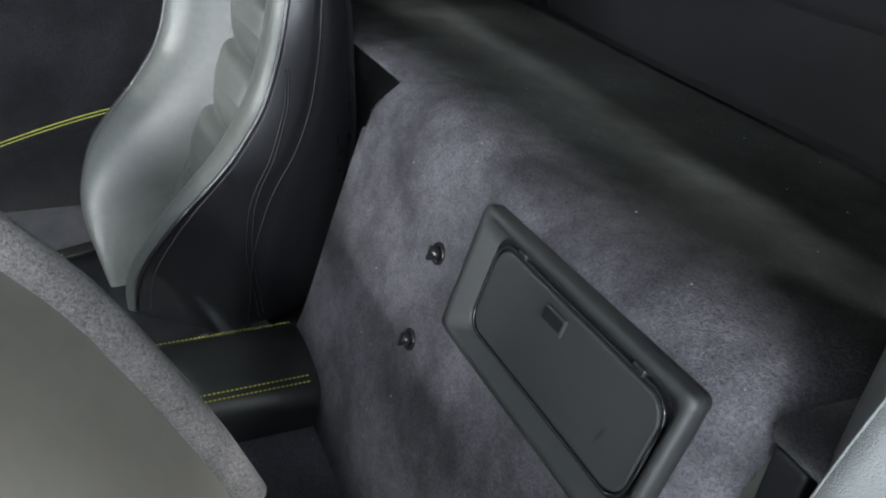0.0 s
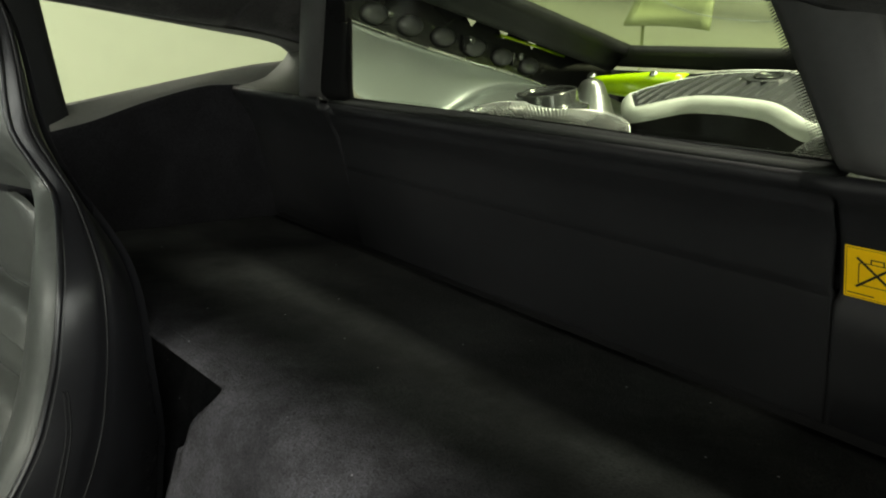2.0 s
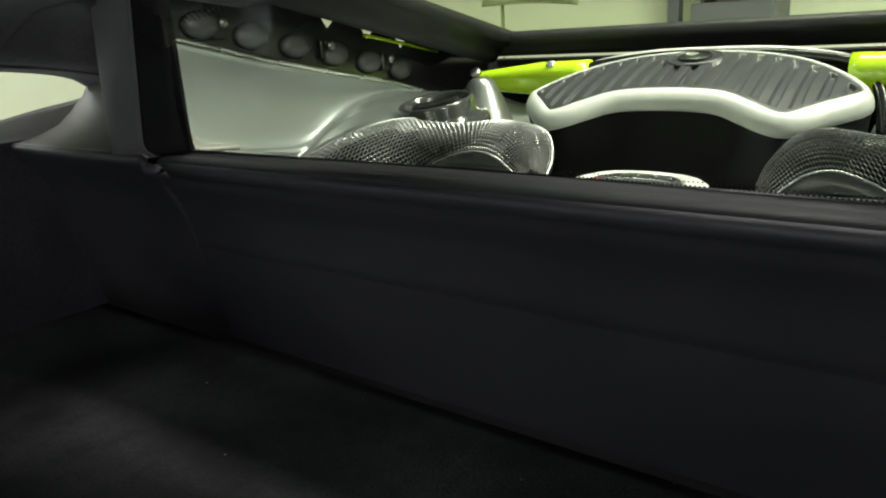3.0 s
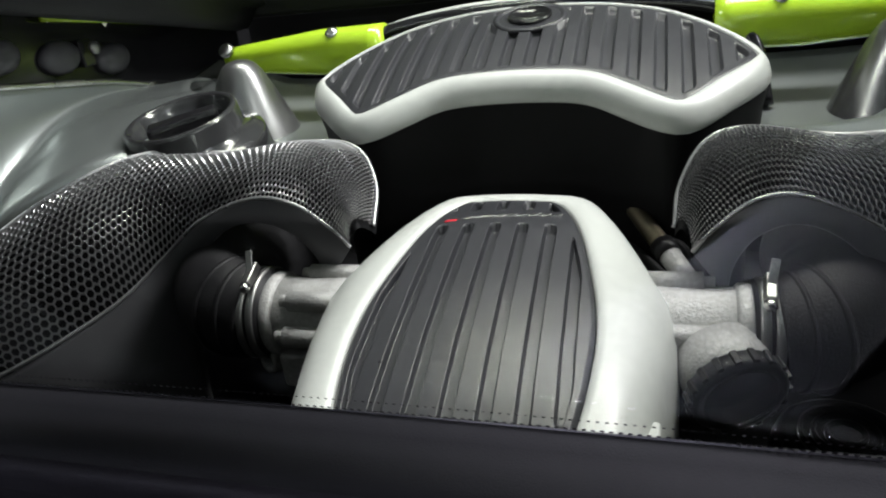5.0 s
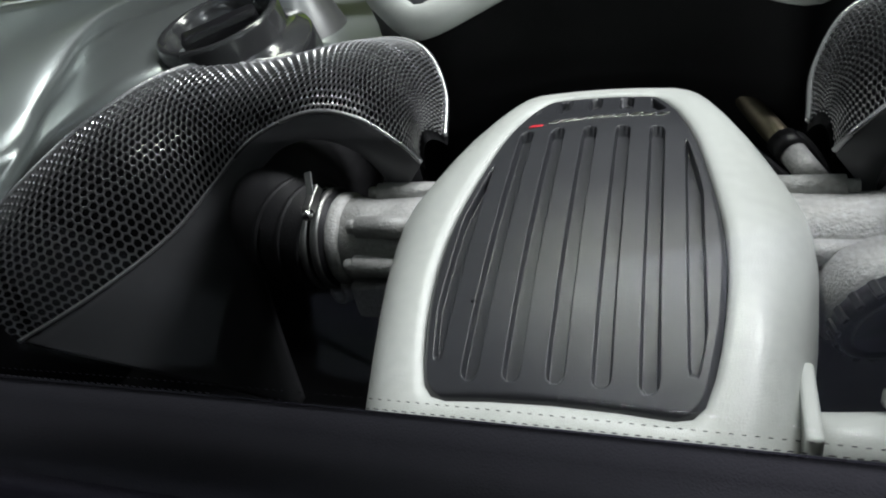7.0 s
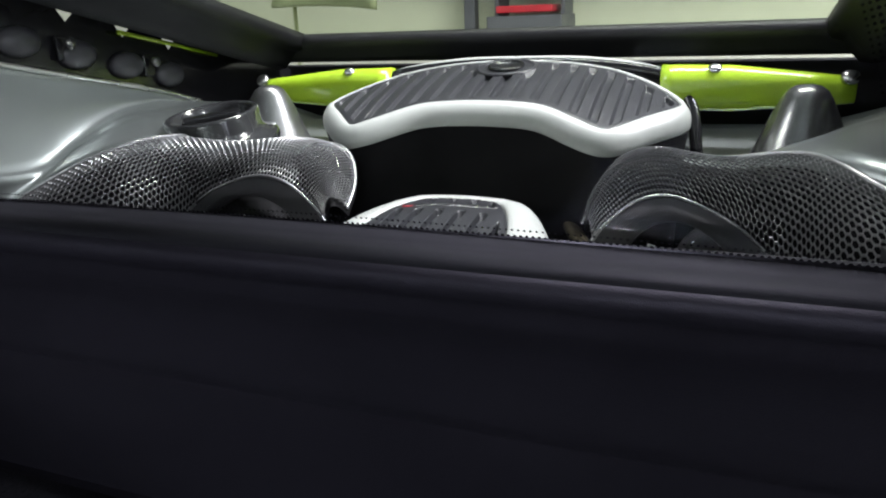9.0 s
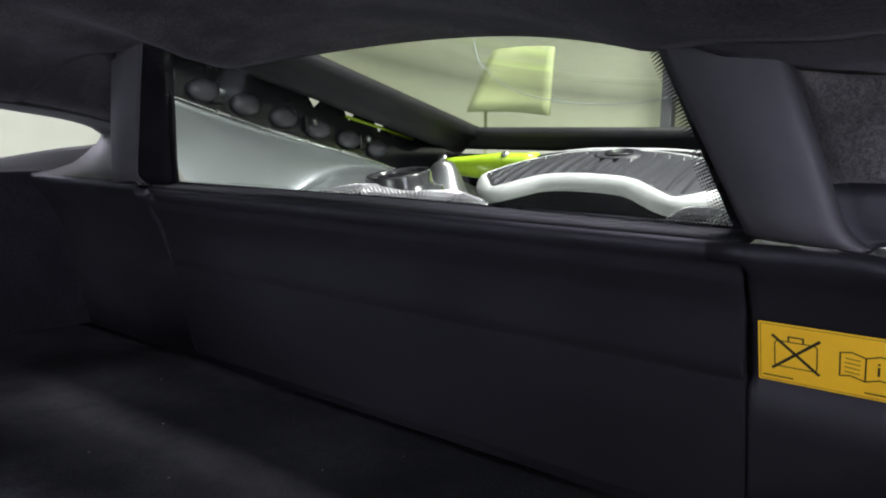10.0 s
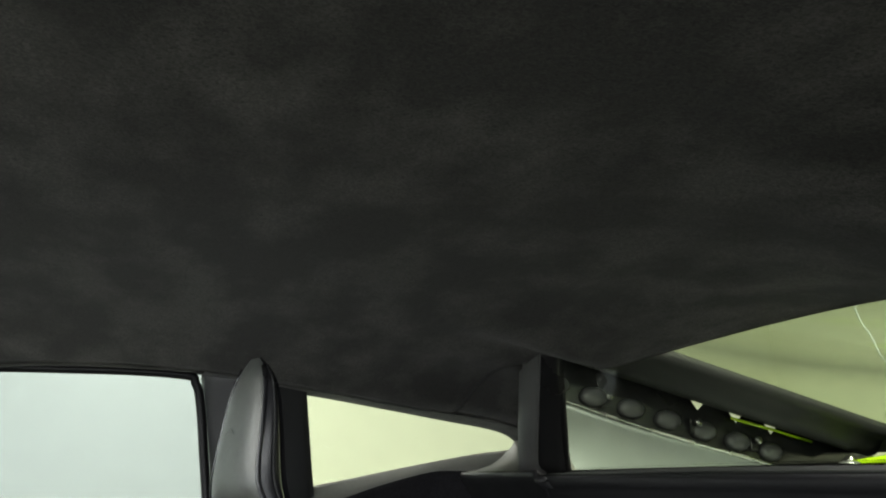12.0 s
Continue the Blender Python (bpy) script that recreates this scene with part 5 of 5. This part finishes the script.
for s in (-1, 1):
    side = thing("side_cover", (s * 0.5, 1.45, 0.60), "smooth satin grey engine bay side cover", "bay cover", group="side covers")
    c = [spline(q, 44) for q in (TOP, CREASE, FOOT, BASE)]
    rows = []
    for k in range(44):
        t, cr, f, b = (q[k] for q in c)
        up = [t.lerp(cr, a) + Vector((-0.012 * math.sin(math.pi * a), 0, -0.010 * math.sin(math.pi * a))) * (-1) for a in np.linspace(0, 0.9, 10)]
        lip = [cr.lerp(t, 0.04), cr + Vector((-0.004, 0, 0.0015)), cr + Vector((-0.010, 0, -0.002)), cr.lerp(f, 0.25) + Vector((-0.006, 0, 0)), cr.lerp(f, 0.5), cr.lerp(f, 0.75), f, f.lerp(b, 0.5), b]
        rows.append([(s * v.x, v.y, v.z) for v in up + lip])
    sheet("cover_skin", rows, SATIN_SILVER, side, "satin grey moulding", thick=0.004, to=(s, 0, 0))
    rows = [[(s * x, y, 0.786 + 0.10 * (x - 0.26) ** 2 + 0.25 * max(0.0, x - 0.46) + 0.12 * max(0.0, y - 1.93)) for y in np.linspace(1.70, 2.08, 14)] for x in np.linspace(0.262, 0.60, 16)]
    sheet("tower_pan", rows, SATIN_SILVER, side, "satin grey pan round the strut tower", thick=0.004, to=(0, 0, -1))
    tube("edge_lip", [(s * v.x * 1.0, v.y, v.z + 0.003) for v in spline(TOP[:5], 30)], 0.004, STEEL, side, "bright edge strip", sides=8)
    # louvred rail above it, open in notches
    rail = thing("louvre_rail", (s * 0.58, 1.55, 0.90), "black louvred rail with notched openings along the engine lid", "rail", group="louvre rails")

    def rail_low(y):
        return 1.008 - 0.236 * (y - 1.27)

    def rail_top(y):
        return 1.041 - 0.25 * (y - 1.613)
    prof = [(1.20, rail_top(1.20))]
    for yc, wd in ((1.613, 0.060), (1.72, 0.058), (1.822, 0.054)):
        zt = rail_top(yc)
        prof += [(yc - wd * 0.5, rail_top(yc - wd * 0.5)), (yc + wd * 0.02, zt - 0.036), (yc + wd * 0.5, rail_top(yc + wd * 0.5) - 0.006), (yc + wd * 0.6, rail_top(yc + wd * 0.6))]
    prof += [(1.95, rail_top(1.95)), (2.2, rail_top(2.2)), (2.2, 0.70), (1.95, 0.70), (1.70, rail_low(1.70) - 0.012), (1.24, rail_low(1.24) - 0.012), (1.20, rail_low(1.20) - 0.012)]
    m = Matrix(((0, 0, 1, 0.600 * s), (1, 0, 0, 0), (0, 1, 0, 0), (0, 0, 0, 1)))
    plate("rail_plate", prof, 0.006 * s, GLOSS_BLACK, rail, "black plate", m=m)
    for k in range(7):
        y = 1.22 + 0.095 * k
        mm = Matrix.Translation((s * 0.600, y + 0.02, rail_low(y) + 0.030)) @ pose(0, 0, 0, 0, -90 * s, 0) @ Matrix.Diagonal((0.8, 1.25, 1, 1))
        lathe("louvre", [(0.028, 0.0), (0.026, 0.008), (0.020, 0.014), (0.011, 0.018), (0.001, 0.019)], mm, PLATE_BLACK, rail, "rounded black louvre", sides=28)
    for y, z in ((1.362, 1.028), (1.593, 0.977), (1.76, 0.940)):
        lathe("screw", [(0.0085, 0), (0.0085, 0.006), (0.005, 0.008), (0.001, 0.008)], Matrix.Translation((s * 0.580, y, z)) @ pose(0, 0, 0, 0, -90 * s, 0), TOWER, rail, "dull screw", sides=12)
        block("bracket", (-0.004, -0.012, -0.024), (0.004, 0.012, 0.012), GLOSS_BLACK, rail, "black bracket", edge=0.003, m=Matrix.Translation((s * 0.594, y, z)))
    tube("body_edge", [(s * 0.59, 1.70, 0.990), (s * 0.59, 1.82, 0.966), (s * 0.59, 1.936, 0.940)], 0.0035, LIME, rail, "thin lime body edge", sides=8)

# ---- engine lid ----
lid = thing("glazed_engine_hood", (0, 2.05, 0.90), "dark grey glazed engine hood frame with clear glass", "engine hood")
for s in (-1, 1):
    rows = []
    for y in np.linspace(1.24, 2.03, 14):
        zi = 1.106 - 0.235 * (y - 1.409)
        rows.append([(s * x, y, z) for x, z in ((0.45, zi), (0.452, zi - 0.012), (0.46, zi - 0.018), (0.475, zi - 0.022), (0.488, zi - 0.040), (0.50, zi - 0.052), (0.52, zi - 0.055), (0.56, zi - 0.045), (0.64, zi - 0.02), (0.64, zi + 0.03), (0.45, zi + 0.012))])
    sheet("side_member", rows, TRIM, lid, "dark grey side member", ring=True, caps=True)
rows = []
for x in np.linspace(-0.64, 0.64, 21):
    rows.append([(x, y, z) for y, z in ((2.018, 0.962), (2.020, 0.950), (2.03, 0.944), (2.04, 0.930), (2.05, 0.921), (2.10, 0.915), (2.16, 0.92), (2.16, 0.955), (2.03, 0.972))])
sheet("rear_member", rows, TRIM, lid, "dark grey rear member", ring=True, caps=True)
g = sheet("pane", [[(x, y, 1.114 - 0.235 * (y - 1.409)) for x in (-0.5, 0, 0.5)] for y in (1.10, 1.6, 2.06)], GLASS, lid, "clear lid glass", thick=0.004)
g.visible_shadow = False

# ---- perforated intake shields ----
LOW = [(-0.152, 1.55, 0.750), (-0.168, 1.55, 0.770), (-0.209, 1.555, 0.797), (-0.262, 1.56, 0.802), (-0.330, 1.555, 0.779), (-0.385, 1.54, 0.736), (-0.430, 1.50, 0.700), (-0.500, 1.44, 0.668), (-0.58, 1.39, 0.64)]
UPP = [(-0.136, 1.58, 0.760), (-0.142, 1.62, 0.79), (-0.168, 1.65, 0.822), (-0.217, 1.656, 0.832), (-0.31, 1.62, 0.834), (-0.395, 1.575, 0.850), (-0.445, 1.50, 0.840), (-0.515, 1.44, 0.80), (-0.60, 1.39, 0.74)]


def shift_in(p, s):
    """Mirror a point of the shield; the near-side one starts farther out."""
    x = abs(p.x) + (0.038 * math.exp(-((abs(p.x) - 0.14) / 0.12) ** 2) if s > 0 else 0)
    return Vector((s * x, p.y, p.z))


for s in (-1, 1):
    shield = thing("intake_shield", (s * 0.32, 1.55, 0.62), "black perforated mesh heat shield arched over the intake", "heat shield", group="intake shields")
    lo_c, up_c = spline(LOW, 160), spline(UPP, 160)

    def shield_at(u, v):
        u = max(0.0, min(1.0, u)) * 158.99
        k = int(u)
        a = lo_c[k].lerp(lo_c[k + 1], u - k)
        b = up_c[k].lerp(up_c[k + 1], u - k)
        p = a.lerp(b, v) + Vector((0, -0.015, 0.027)) * 4 * v * (1 - v)
        return shift_in(p, s)
    verts, faces = [], []
    NU, NV = 84, 20
    for i in range(NU):
        for j in range(NV):
            cu, cv = (i + 0.5 + (j % 2) * 0.5) / (NU + 0.5), (j + 0.5) / NV
            n0 = len(verts)
            for lev, rad in ((-0.4, 1.0), (0, 0.84), (1, 0.84)):
                for k in range(6):
                    t = math.pi / 6 + k * math.pi / 3
                    q = shield_at(cu + rad * 0.5774 / (NU + 0.5) * math.cos(t), cv + rad * 0.6667 / NV * math.sin(t))
                    verts.append(q + Vector((0, 0.0006, -0.0016)) * lev)
            for k in range(6):
                k2 = (k + 1) % 6
                faces.append((n0 + k, n0 + k2, n0 + 6 + k2, n0 + 6 + k))
                faces.append((n0 + 6 + k, n0 + 6 + k2, n0 + 12 + k2, n0 + 12 + k))
    solid("perforated_sheet", verts, faces, MESH_BLACK, shield, "hexagonal perforated sheet", smooth=False)
    # Added black sheet puts the bay's shade behind the holes.
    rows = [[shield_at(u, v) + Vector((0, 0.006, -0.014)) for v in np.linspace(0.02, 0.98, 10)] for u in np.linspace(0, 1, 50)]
    sheet("hole_shade", rows, BAY_BLACK, shield, "black sheet for the shade behind the mesh holes")
    rim = [shift_in(p, s) for p in up_c]
    tube("upper_edge", rim, 0.0028, MESH_BLACK, shield, "rolled edge", sides=8)
    tube("lower_edge", [shift_in(p, s) + Vector((0, -0.001, 0)) for p in lo_c], 0.0024, MESH_BLACK, shield, "rolled edge", sides=8)
    # flat plate round the duct opening
    hole = spline([(-0.190, 1.552, 0.70), (-0.196, 1.552, 0.735), (-0.220, 1.552, 0.764), (-0.262, 1.554, 0.776), (-0.305, 1.552, 0.764), (-0.345, 1.548, 0.725), (-0.370, 1.54, 0.66), (-0.378, 1.53, 0.55), (-0.38, 1.52, 0.42)], 160)
    rows = []
    for k in range(160):
        a, b = lo_c[k], hole[k]
        b = Vector((b.x, b.y, b.z))
        rows.append([shift_in(v, s) for v in (a, a.lerp(b, 0.06) + Vector((0, -0.002, -0.001)), a.lerp(b, 0.5) + Vector((0, -0.002, 0)), a.lerp(b, 0.94) + Vector((0, -0.002, 0)), b, b + Vector((0, 0.012, 0)))])
    sheet("duct_plate", rows, PLATE_BLACK, shield, "flat black plate", thick=0.002 * s)

# ---- filler cap ----
cap = thing("filler_cap", (-0.366, 1.632, 0.83), "glossy black coolant filler neck with round cap", "filler cap")
CM = Matrix.Translation((-0.388, 1.655, 0.835)) @ pose(0, 0, 0, 9, -3, 0)
lathe("neck", [(0.094, -0.034), (0.092, -0.004), (0.090, 0.0), (0.080, 0.003), (0.073, 0.007), (0.070, 0.014), (0.069, 0.034), (0.0675, 0.0375), (0.064, 0.0385), (0.060, 0.036), (0.057, 0.030), (0.055, 0.010), (0.001, 0.006)], CM, CAP_SATIN, cap, "glossy ring neck", sides=60)
cap_lid = lathe("lid", [(0.047, 0.006), (0.047, 0.016), (0.044, 0.019), (0.030, 0.020), (0.001, 0.020)], CM, CAP_SATIN, cap, "round cap", sides=48)
block("grip", (-0.043, -0.014, 0.016), (0.043, 0.014, 0.036), GLOSS_BLACK, cap_lid, "raised grip bar", edge=0.006, m=CM @ pose(0, 0, 0, 0, 0, 35))

# ---- intake pipes, both sides ----
for s in (-1, 1):
    pipe = thing("intake_pipe", (s * 0.2, 1.53, 0.62), "raw cast aluminium intake pipe with steel clamp and black hose", "intake pipe", group="intake pipes")
    yc, zc = 1.522, 0.682
    tube("casting", [(s * 0.14, yc, zc), (s * 0.17, yc, zc), (s * 0.20, yc, zc), (s * 0.235, yc, zc)], [0.043, 0.041, 0.040, 0.042], CAST_ALU, pipe, "rough cast pipe", sides=36)
    for dy, dz, x1 in ((-0.038, 0.018, 0.208) if s > 0 else (-0.028, 0.033, 0.205), (0.022, 0.038, 0.20), (-0.044, 0.0, 0.21)):
        tube("boss", [(s * 0.14, yc + dy, zc + dz), (s * x1, yc + dy, zc + dz)], 0.0105, CAST_ALU, pipe, "cast screw boss", sides=16)
        tube("bolt", [(s * (x1 - 0.001), yc + dy, zc + dz), (s * (x1 + 0.010), yc + dy, zc + dz)], 0.0068, CAST_ALU, pipe, "bolt head", sides=6)
    tube("collar", [(s * 0.226, yc, zc), (s * 0.229, yc, zc), (s * 0.238, yc, zc), (s * 0.241, yc, zc)], [0.042, 0.0455, 0.0455, 0.043], CAST_ALU, pipe, "turned collar", sides=44)
    for x0 in (0.2435, 0.2555):
        tube("clamp", [(s * x0, yc, zc), (s * (x0 + 0.0012), yc, zc), (s * (x0 + 0.0075), yc, zc), (s * (x0 + 0.0087), yc, zc)], [0.0490, 0.0508, 0.0508, 0.0490], CLAMP_STEEL, pipe, "dull steel band clamp", sides=48)
    tube("clamp_gap", [(s * 0.240, yc, zc), (s * 0.266, yc, zc)], 0.0488, HOSE, pipe, "hose end under the clamp", sides=44)
    cs = Matrix.Translation((s * 0.252, yc - 0.010, zc + 0.057)) @ pose(0, 0, 0, 18, 12 * s, 0)
    block("clamp_screw", (-0.005, -0.020, -0.005), (0.005, 0.010, 0.005), CLAMP_STEEL, pipe, "clamp screw housing", edge=0.002, m=cs)
    lathe("screw_head", [(0.0058, 0), (0.0058, 0.006), (0.004, 0.008), (0.001, 0.008)], cs @ Matrix.Translation((0, -0.020, 0)) @ pose(0, 0, 0, 90, 0, 0), STEEL, pipe, "hexagon screw head", sides=6)
    block("clamp_tail", (-0.004, 0.0, 0.004), (0.004, 0.022, 0.006), CLAMP_STEEL, pipe, "bent band end", edge=0.0008, m=cs @ pose(0, 0, 0, 35, 0, 0))
    tube("hose", [(s * 0.262, yc, zc), (s * 0.276, yc + 0.002, zc + 0.002), (s * 0.300, yc + 0.016, zc + 0.004), (s * 0.322, yc + 0.045, zc + 0.004), (s * 0.335, yc + 0.09, zc), (s * 0.338, yc + 0.18, zc - 0.01)], [0.0500, 0.0535, 0.0600, 0.0665, 0.070, 0.070], HOSE_DUSTY, pipe, "dusty black rubber hose elbow", sides=36, n=34)
    for k, x0 in enumerate((0.272, 0.288)):
        tube("hose_ridge", [(s * x0, yc + 0.001 + 0.006 * k, zc + 0.002), (s * (x0 + 0.004), yc + 0.002 + 0.007 * k, zc + 0.002)], [0.0548 + 0.005 * k, 0.0556 + 0.005 * k], HOSE_DUSTY, pipe, "moulded ridge", sides=36)
    # foot of the casting with an open port
    block("casting_foot", (-0.020, -0.016, -0.030), (0.026, 0.020, 0.012), CAST_ALU, pipe, "cast foot", edge=0.006, m=Matrix.Translation((s * 0.205, yc - 0.030, zc - 0.036)))
    if s < 0:
        pm = Matrix.Translation((-0.240, 1.500, 0.637)) @ pose(0, 0, 0, 78, 0, -25)
        lathe("port", [(0.0135, -0.03), (0.0135, 0.012), (0.0125, 0.0145), (0.0095, 0.0145), (0.0085, 0.012), (0.008, -0.01), (0.001, -0.01)], pm, CAST_ALU, pipe, "open round port", sides=28)
        block("lug", (-0.012, -0.008, -0.006), (0.012, 0.008, 0.006), CAST_ALU, pipe, "cast lug", edge=0.003, m=Matrix.Translation((-0.246, 1.505, 0.660)))

# throttle sensor with ribbed black ring
sensor = thing("throttle_housing", (0.205, 1.40, 0.60), "cast aluminium housing with toothed black locking ring", "throttle housing")
TM = Matrix.Translation((0.220, 1.462, 0.672)) @ pose(0, 0, 0, 100, 0, 20)
lathe("housing", [(0.040, -0.03), (0.040, -0.004), (0.037, 0.004), (0.034, 0.006), (0.032, 0.006), (0.031, -0.016), (0.001, -0.016)], TM, CAST_ALU, sensor, "cast housing", sides=40)
ring_ob = lathe("locking_ring", [(0.034, 0.004), (0.042, 0.006), (0.042, 0.018), (0.038, 0.022), (0.032, 0.022), (0.031, 0.006)], TM, HOSE, sensor, "black locking ring", sides=40)
for k in range(18):
    a = 2 * math.pi * k / 18
    block("tooth", (0.0405, -0.003, 0.006), (0.0445, 0.003, 0.020), HOSE, ring_ob, "", edge=0.001, m=TM @ Matrix.Rotation(a, 4, "Z"))
lathe("opening", [(0.033, 0.020), (0.031, 0.010), (0.029, -0.012), (0.001, -0.014)], TM, BAY_BLACK, sensor, "black opening", sides=32)
canister = thing("black_canister", (0.325, 1.50, 0.42), "black round canister with ribbed lid beside the throttle", "canister")
lathe("canister_body", [(0.062, 0.0), (0.062, 0.15), (0.058, 0.165), (0.050, 0.17), (0.048, 0.165), (0.030, 0.168), (0.001, 0.17)], Matrix.Translation((0.325, 1.50, 0.42)), HOSE, canister, "black body", sides=48)
for k in range(3):
    lathe("lid_rib", [(0.040 - 0.011 * k, 0.166), (0.040 - 0.011 * k, 0.174), (0.036 - 0.011 * k, 0.174), (0.036 - 0.011 * k, 0.166)], Matrix.Translation((0.325, 1.50, 0.42)), HOSE, canister, "raised rib", sides=40)
flange = thing("cast_flange", (0.16, 1.34, 0.60), "silver-white cast flange beside the plenum cover", "flange")
block("flange_plate", (-0.005, -0.032, -0.08), (0.005, 0.032, 0.0), CAST_PAINT, flange, "upright plate", edge=0.003, m=Matrix.Translation((0.158, 1.338, 0.700)))
tube("flange_barrel", [(0.158, 1.335, 0.655), (0.185, 1.338, 0.655), (0.215, 1.342, 0.655)], 0.024, CAST_PAINT, flange, "pale barrel", sides=24)
lathe("flange_bolt", [(0.009, 0), (0.009, 0.007), (0.006, 0.010), (0.001, 0.010)], Matrix.Translation((0.21, 1.36, 0.678)), STEEL, flange, "bright bolt", sides=12)
block("clip", (-0.016, -0.012, 0), (0.016, 0.012, 0.006), CAST_ALU, sensor, "metal clip", edge=0.002, m=TM @ Matrix.Translation((0.0, 0.036, 0.004)) @ pose(0, 0, 0, 70, 0, 0))

# small pipes and lines in the dark
line = thing("fuel_line", (0.16, 1.68, 0.66), "brass coloured pipe joined to a silver fitting", "pipe")
tube("pipe", [(0.10, 1.78, 0.74), (0.14, 1.70, 0.715), (0.165, 1.655, 0.70)], 0.011, BRASS, line, "brass pipe", n=12)
tube("sleeve", [(0.163, 1.659, 0.701), (0.172, 1.642, 0.696)], 0.014, HOSE, line, "black sleeve")
tube("fitting", [(0.172, 1.642, 0.696), (0.19, 1.607, 0.685)], 0.012, CAST_ALU, line, "silver fitting")

loom = thing("cable_loom", (0.12, 1.74, 0.58), "black taped cable loom and hoses in the dark engine valley", "cable loom")
for pts, r in (([(-0.22, 1.70, 0.60), (-0.14, 1.725, 0.655), (-0.02, 1.735, 0.668), (0.10, 1.73, 0.660), (0.19, 1.70, 0.63), (0.24, 1.66, 0.57)], 0.012),
               ([(0.05, 1.77, 0.62), (0.11, 1.735, 0.690), (0.155, 1.70, 0.700), (0.20, 1.68, 0.660), (0.22, 1.66, 0.58)], 0.008),
               ([(-0.18, 1.66, 0.58), (-0.15, 1.70, 0.660), (-0.10, 1.755, 0.700), (-0.03, 1.775, 0.705), (0.06, 1.775, 0.69)], 0.009),
               ([(0.02, 1.70, 0.60), (0.06, 1.70, 0.672), (0.12, 1.69, 0.685), (0.17, 1.665, 0.655)], 0.006)):
    tube("hose", pts, r, HOSE_DUSTY, loom, "dull black hose", sides=14, n=40)
for x, y, z in ((0.10, 1.73, 0.660), (-0.08, 1.765, 0.702), (0.155, 1.70, 0.700)):
    lathe("hose_clip", [(0.013, -0.004), (0.0145, -0.003), (0.0145, 0.003), (0.013, 0.004)], Matrix.Translation((x, y, z)) @ pose(0, 0, 0, 0, 90, 20), CAST_ALU, loom, "dull metal clip", sides=20)
for s in (-1, 1):
    guard = thing("perforated_guard", (s * 0.185, 1.755, 0.70), "small black perforated guard under the air box", "guard", group="guards under the air box")
    gm = Matrix.Translation((s * 0.185, 1.752, 0.742)) @ pose(0, 0, 0, 68, 0, 14 * s)
    verts, faces = [], []
    for i in range(9):
        for j in range(8):
            cx, cy = (i - 4 + 0.5 * (j % 2)) * 0.0085, (j - 3.5) * 0.0074
            n0 = len(verts)
            for rad, dz in ((0.0049, 0.0), (0.0033, 0.0), (0.0033, -0.002)):
                verts += [gm @ Vector((cx + rad * math.cos(math.pi / 6 + k * math.pi / 3), cy + rad * math.sin(math.pi / 6 + k * math.pi / 3), dz)) for k in range(6)]
            for k in range(6):
                k2 = (k + 1) % 6
                faces += [(n0 + k, n0 + k2, n0 + 6 + k2, n0 + 6 + k), (n0 + 6 + k, n0 + 6 + k2, n0 + 12 + k2, n0 + 12 + k)]
    solid("perforated_sheet", verts, faces, PLATE_BLACK, guard, "black perforated sheet", smooth=False)
    tube("bracket", [gm @ Vector((0, -0.028, -0.001)), gm @ Vector((0.0, -0.08, -0.01)), Vector((s * 0.18, 1.74, 0.60))], 0.006, PLATE_BLACK, guard, "black bracket", sides=8)

# ---- beyond the car ----
# Added lime panel stands in for a reflection in the hood glass.
panel = thing("lime_reflection_panel", (-0.75, 2.68, 0.0), "pale lime green panel standing in for a reflection in the hood glass", "wing")
rows = []
for a in np.linspace(0, 1, 7):
    l, r = Vector((-0.90, 2.60, 1.040)).lerp(Vector((-0.89, 2.74, 1.26)), a), Vector((-0.575, 2.60, 1.022)).lerp(Vector((-0.62, 2.70, 1.25)), a)
    rows.append([l.lerp(r, b) + Vector((0, 0.02 * math.sin(math.pi * b), 0.008 * math.sin(math.pi * b))) for b in np.linspace(0, 1, 9)])
sheet("blade", rows, PALE_LIME, panel, thick=0.012, to=(0, 1, 0))
tube("panel_stay", [(-0.86, 2.66, 0.0), (-0.86, 2.66, 1.07)], 0.006, PALE_LIME, panel, "thin pale stay", sides=10)
# Thin loop modelled in place of a pale arc mirrored by the hood glass.
cable = thing("reflected_arc", (-0.3, 2.3, 1.03), "thin pale loop behind the car in place of a reflected arc", "cable")
tube("arc_run", [(-0.75, 2.3, 3.58), (-0.72, 2.3, 1.6), (-0.66, 2.3, 1.22), (-0.60, 2.3, 1.13), (-0.50, 2.3, 1.075), (-0.36, 2.3, 1.045), (-0.20, 2.3, 1.036), (-0.07, 2.3, 1.05), (0.02, 2.3, 1.09), (0.10, 2.3, 1.2), (0.16, 2.3, 1.6), (0.18, 2.3, 3.58)], 0.0014, HALL_WHITE, cable, n=80, sides=8)
post = thing("steel_post", (-1.58, 6.35, 0.0), "dark grey steel post before the hall wall", "post")
block("post_body", (-1.62, 6.30, 0.0), (-1.53, 6.40, 3.58), DARK_METAL, post, edge=0.008)
rack = thing("tool_cabinet", (-1.1, 6.3, 0.0), "grey workshop cabinet with red drawers", "cabinet")
block("cabinet_body", (-1.36, 6.05, 0.0), (-0.80, 6.55, 0.98), DARK_METAL, rack, edge=0.01)
for z in (1.0, 1.16, 1.30):
    block("drawer", (-1.30, 6.1, z), (-0.88, 6.5, z + 0.05), RED_PAINT if z != 1.16 else HALL_WHITE, rack, "red drawer front", edge=0.008)
for x in (-1.34, -0.84):
    block("upright", (x, 6.2, 0.98), (x + 0.03, 6.5, 1.42), DARK_METAL, rack, edge=0.004)
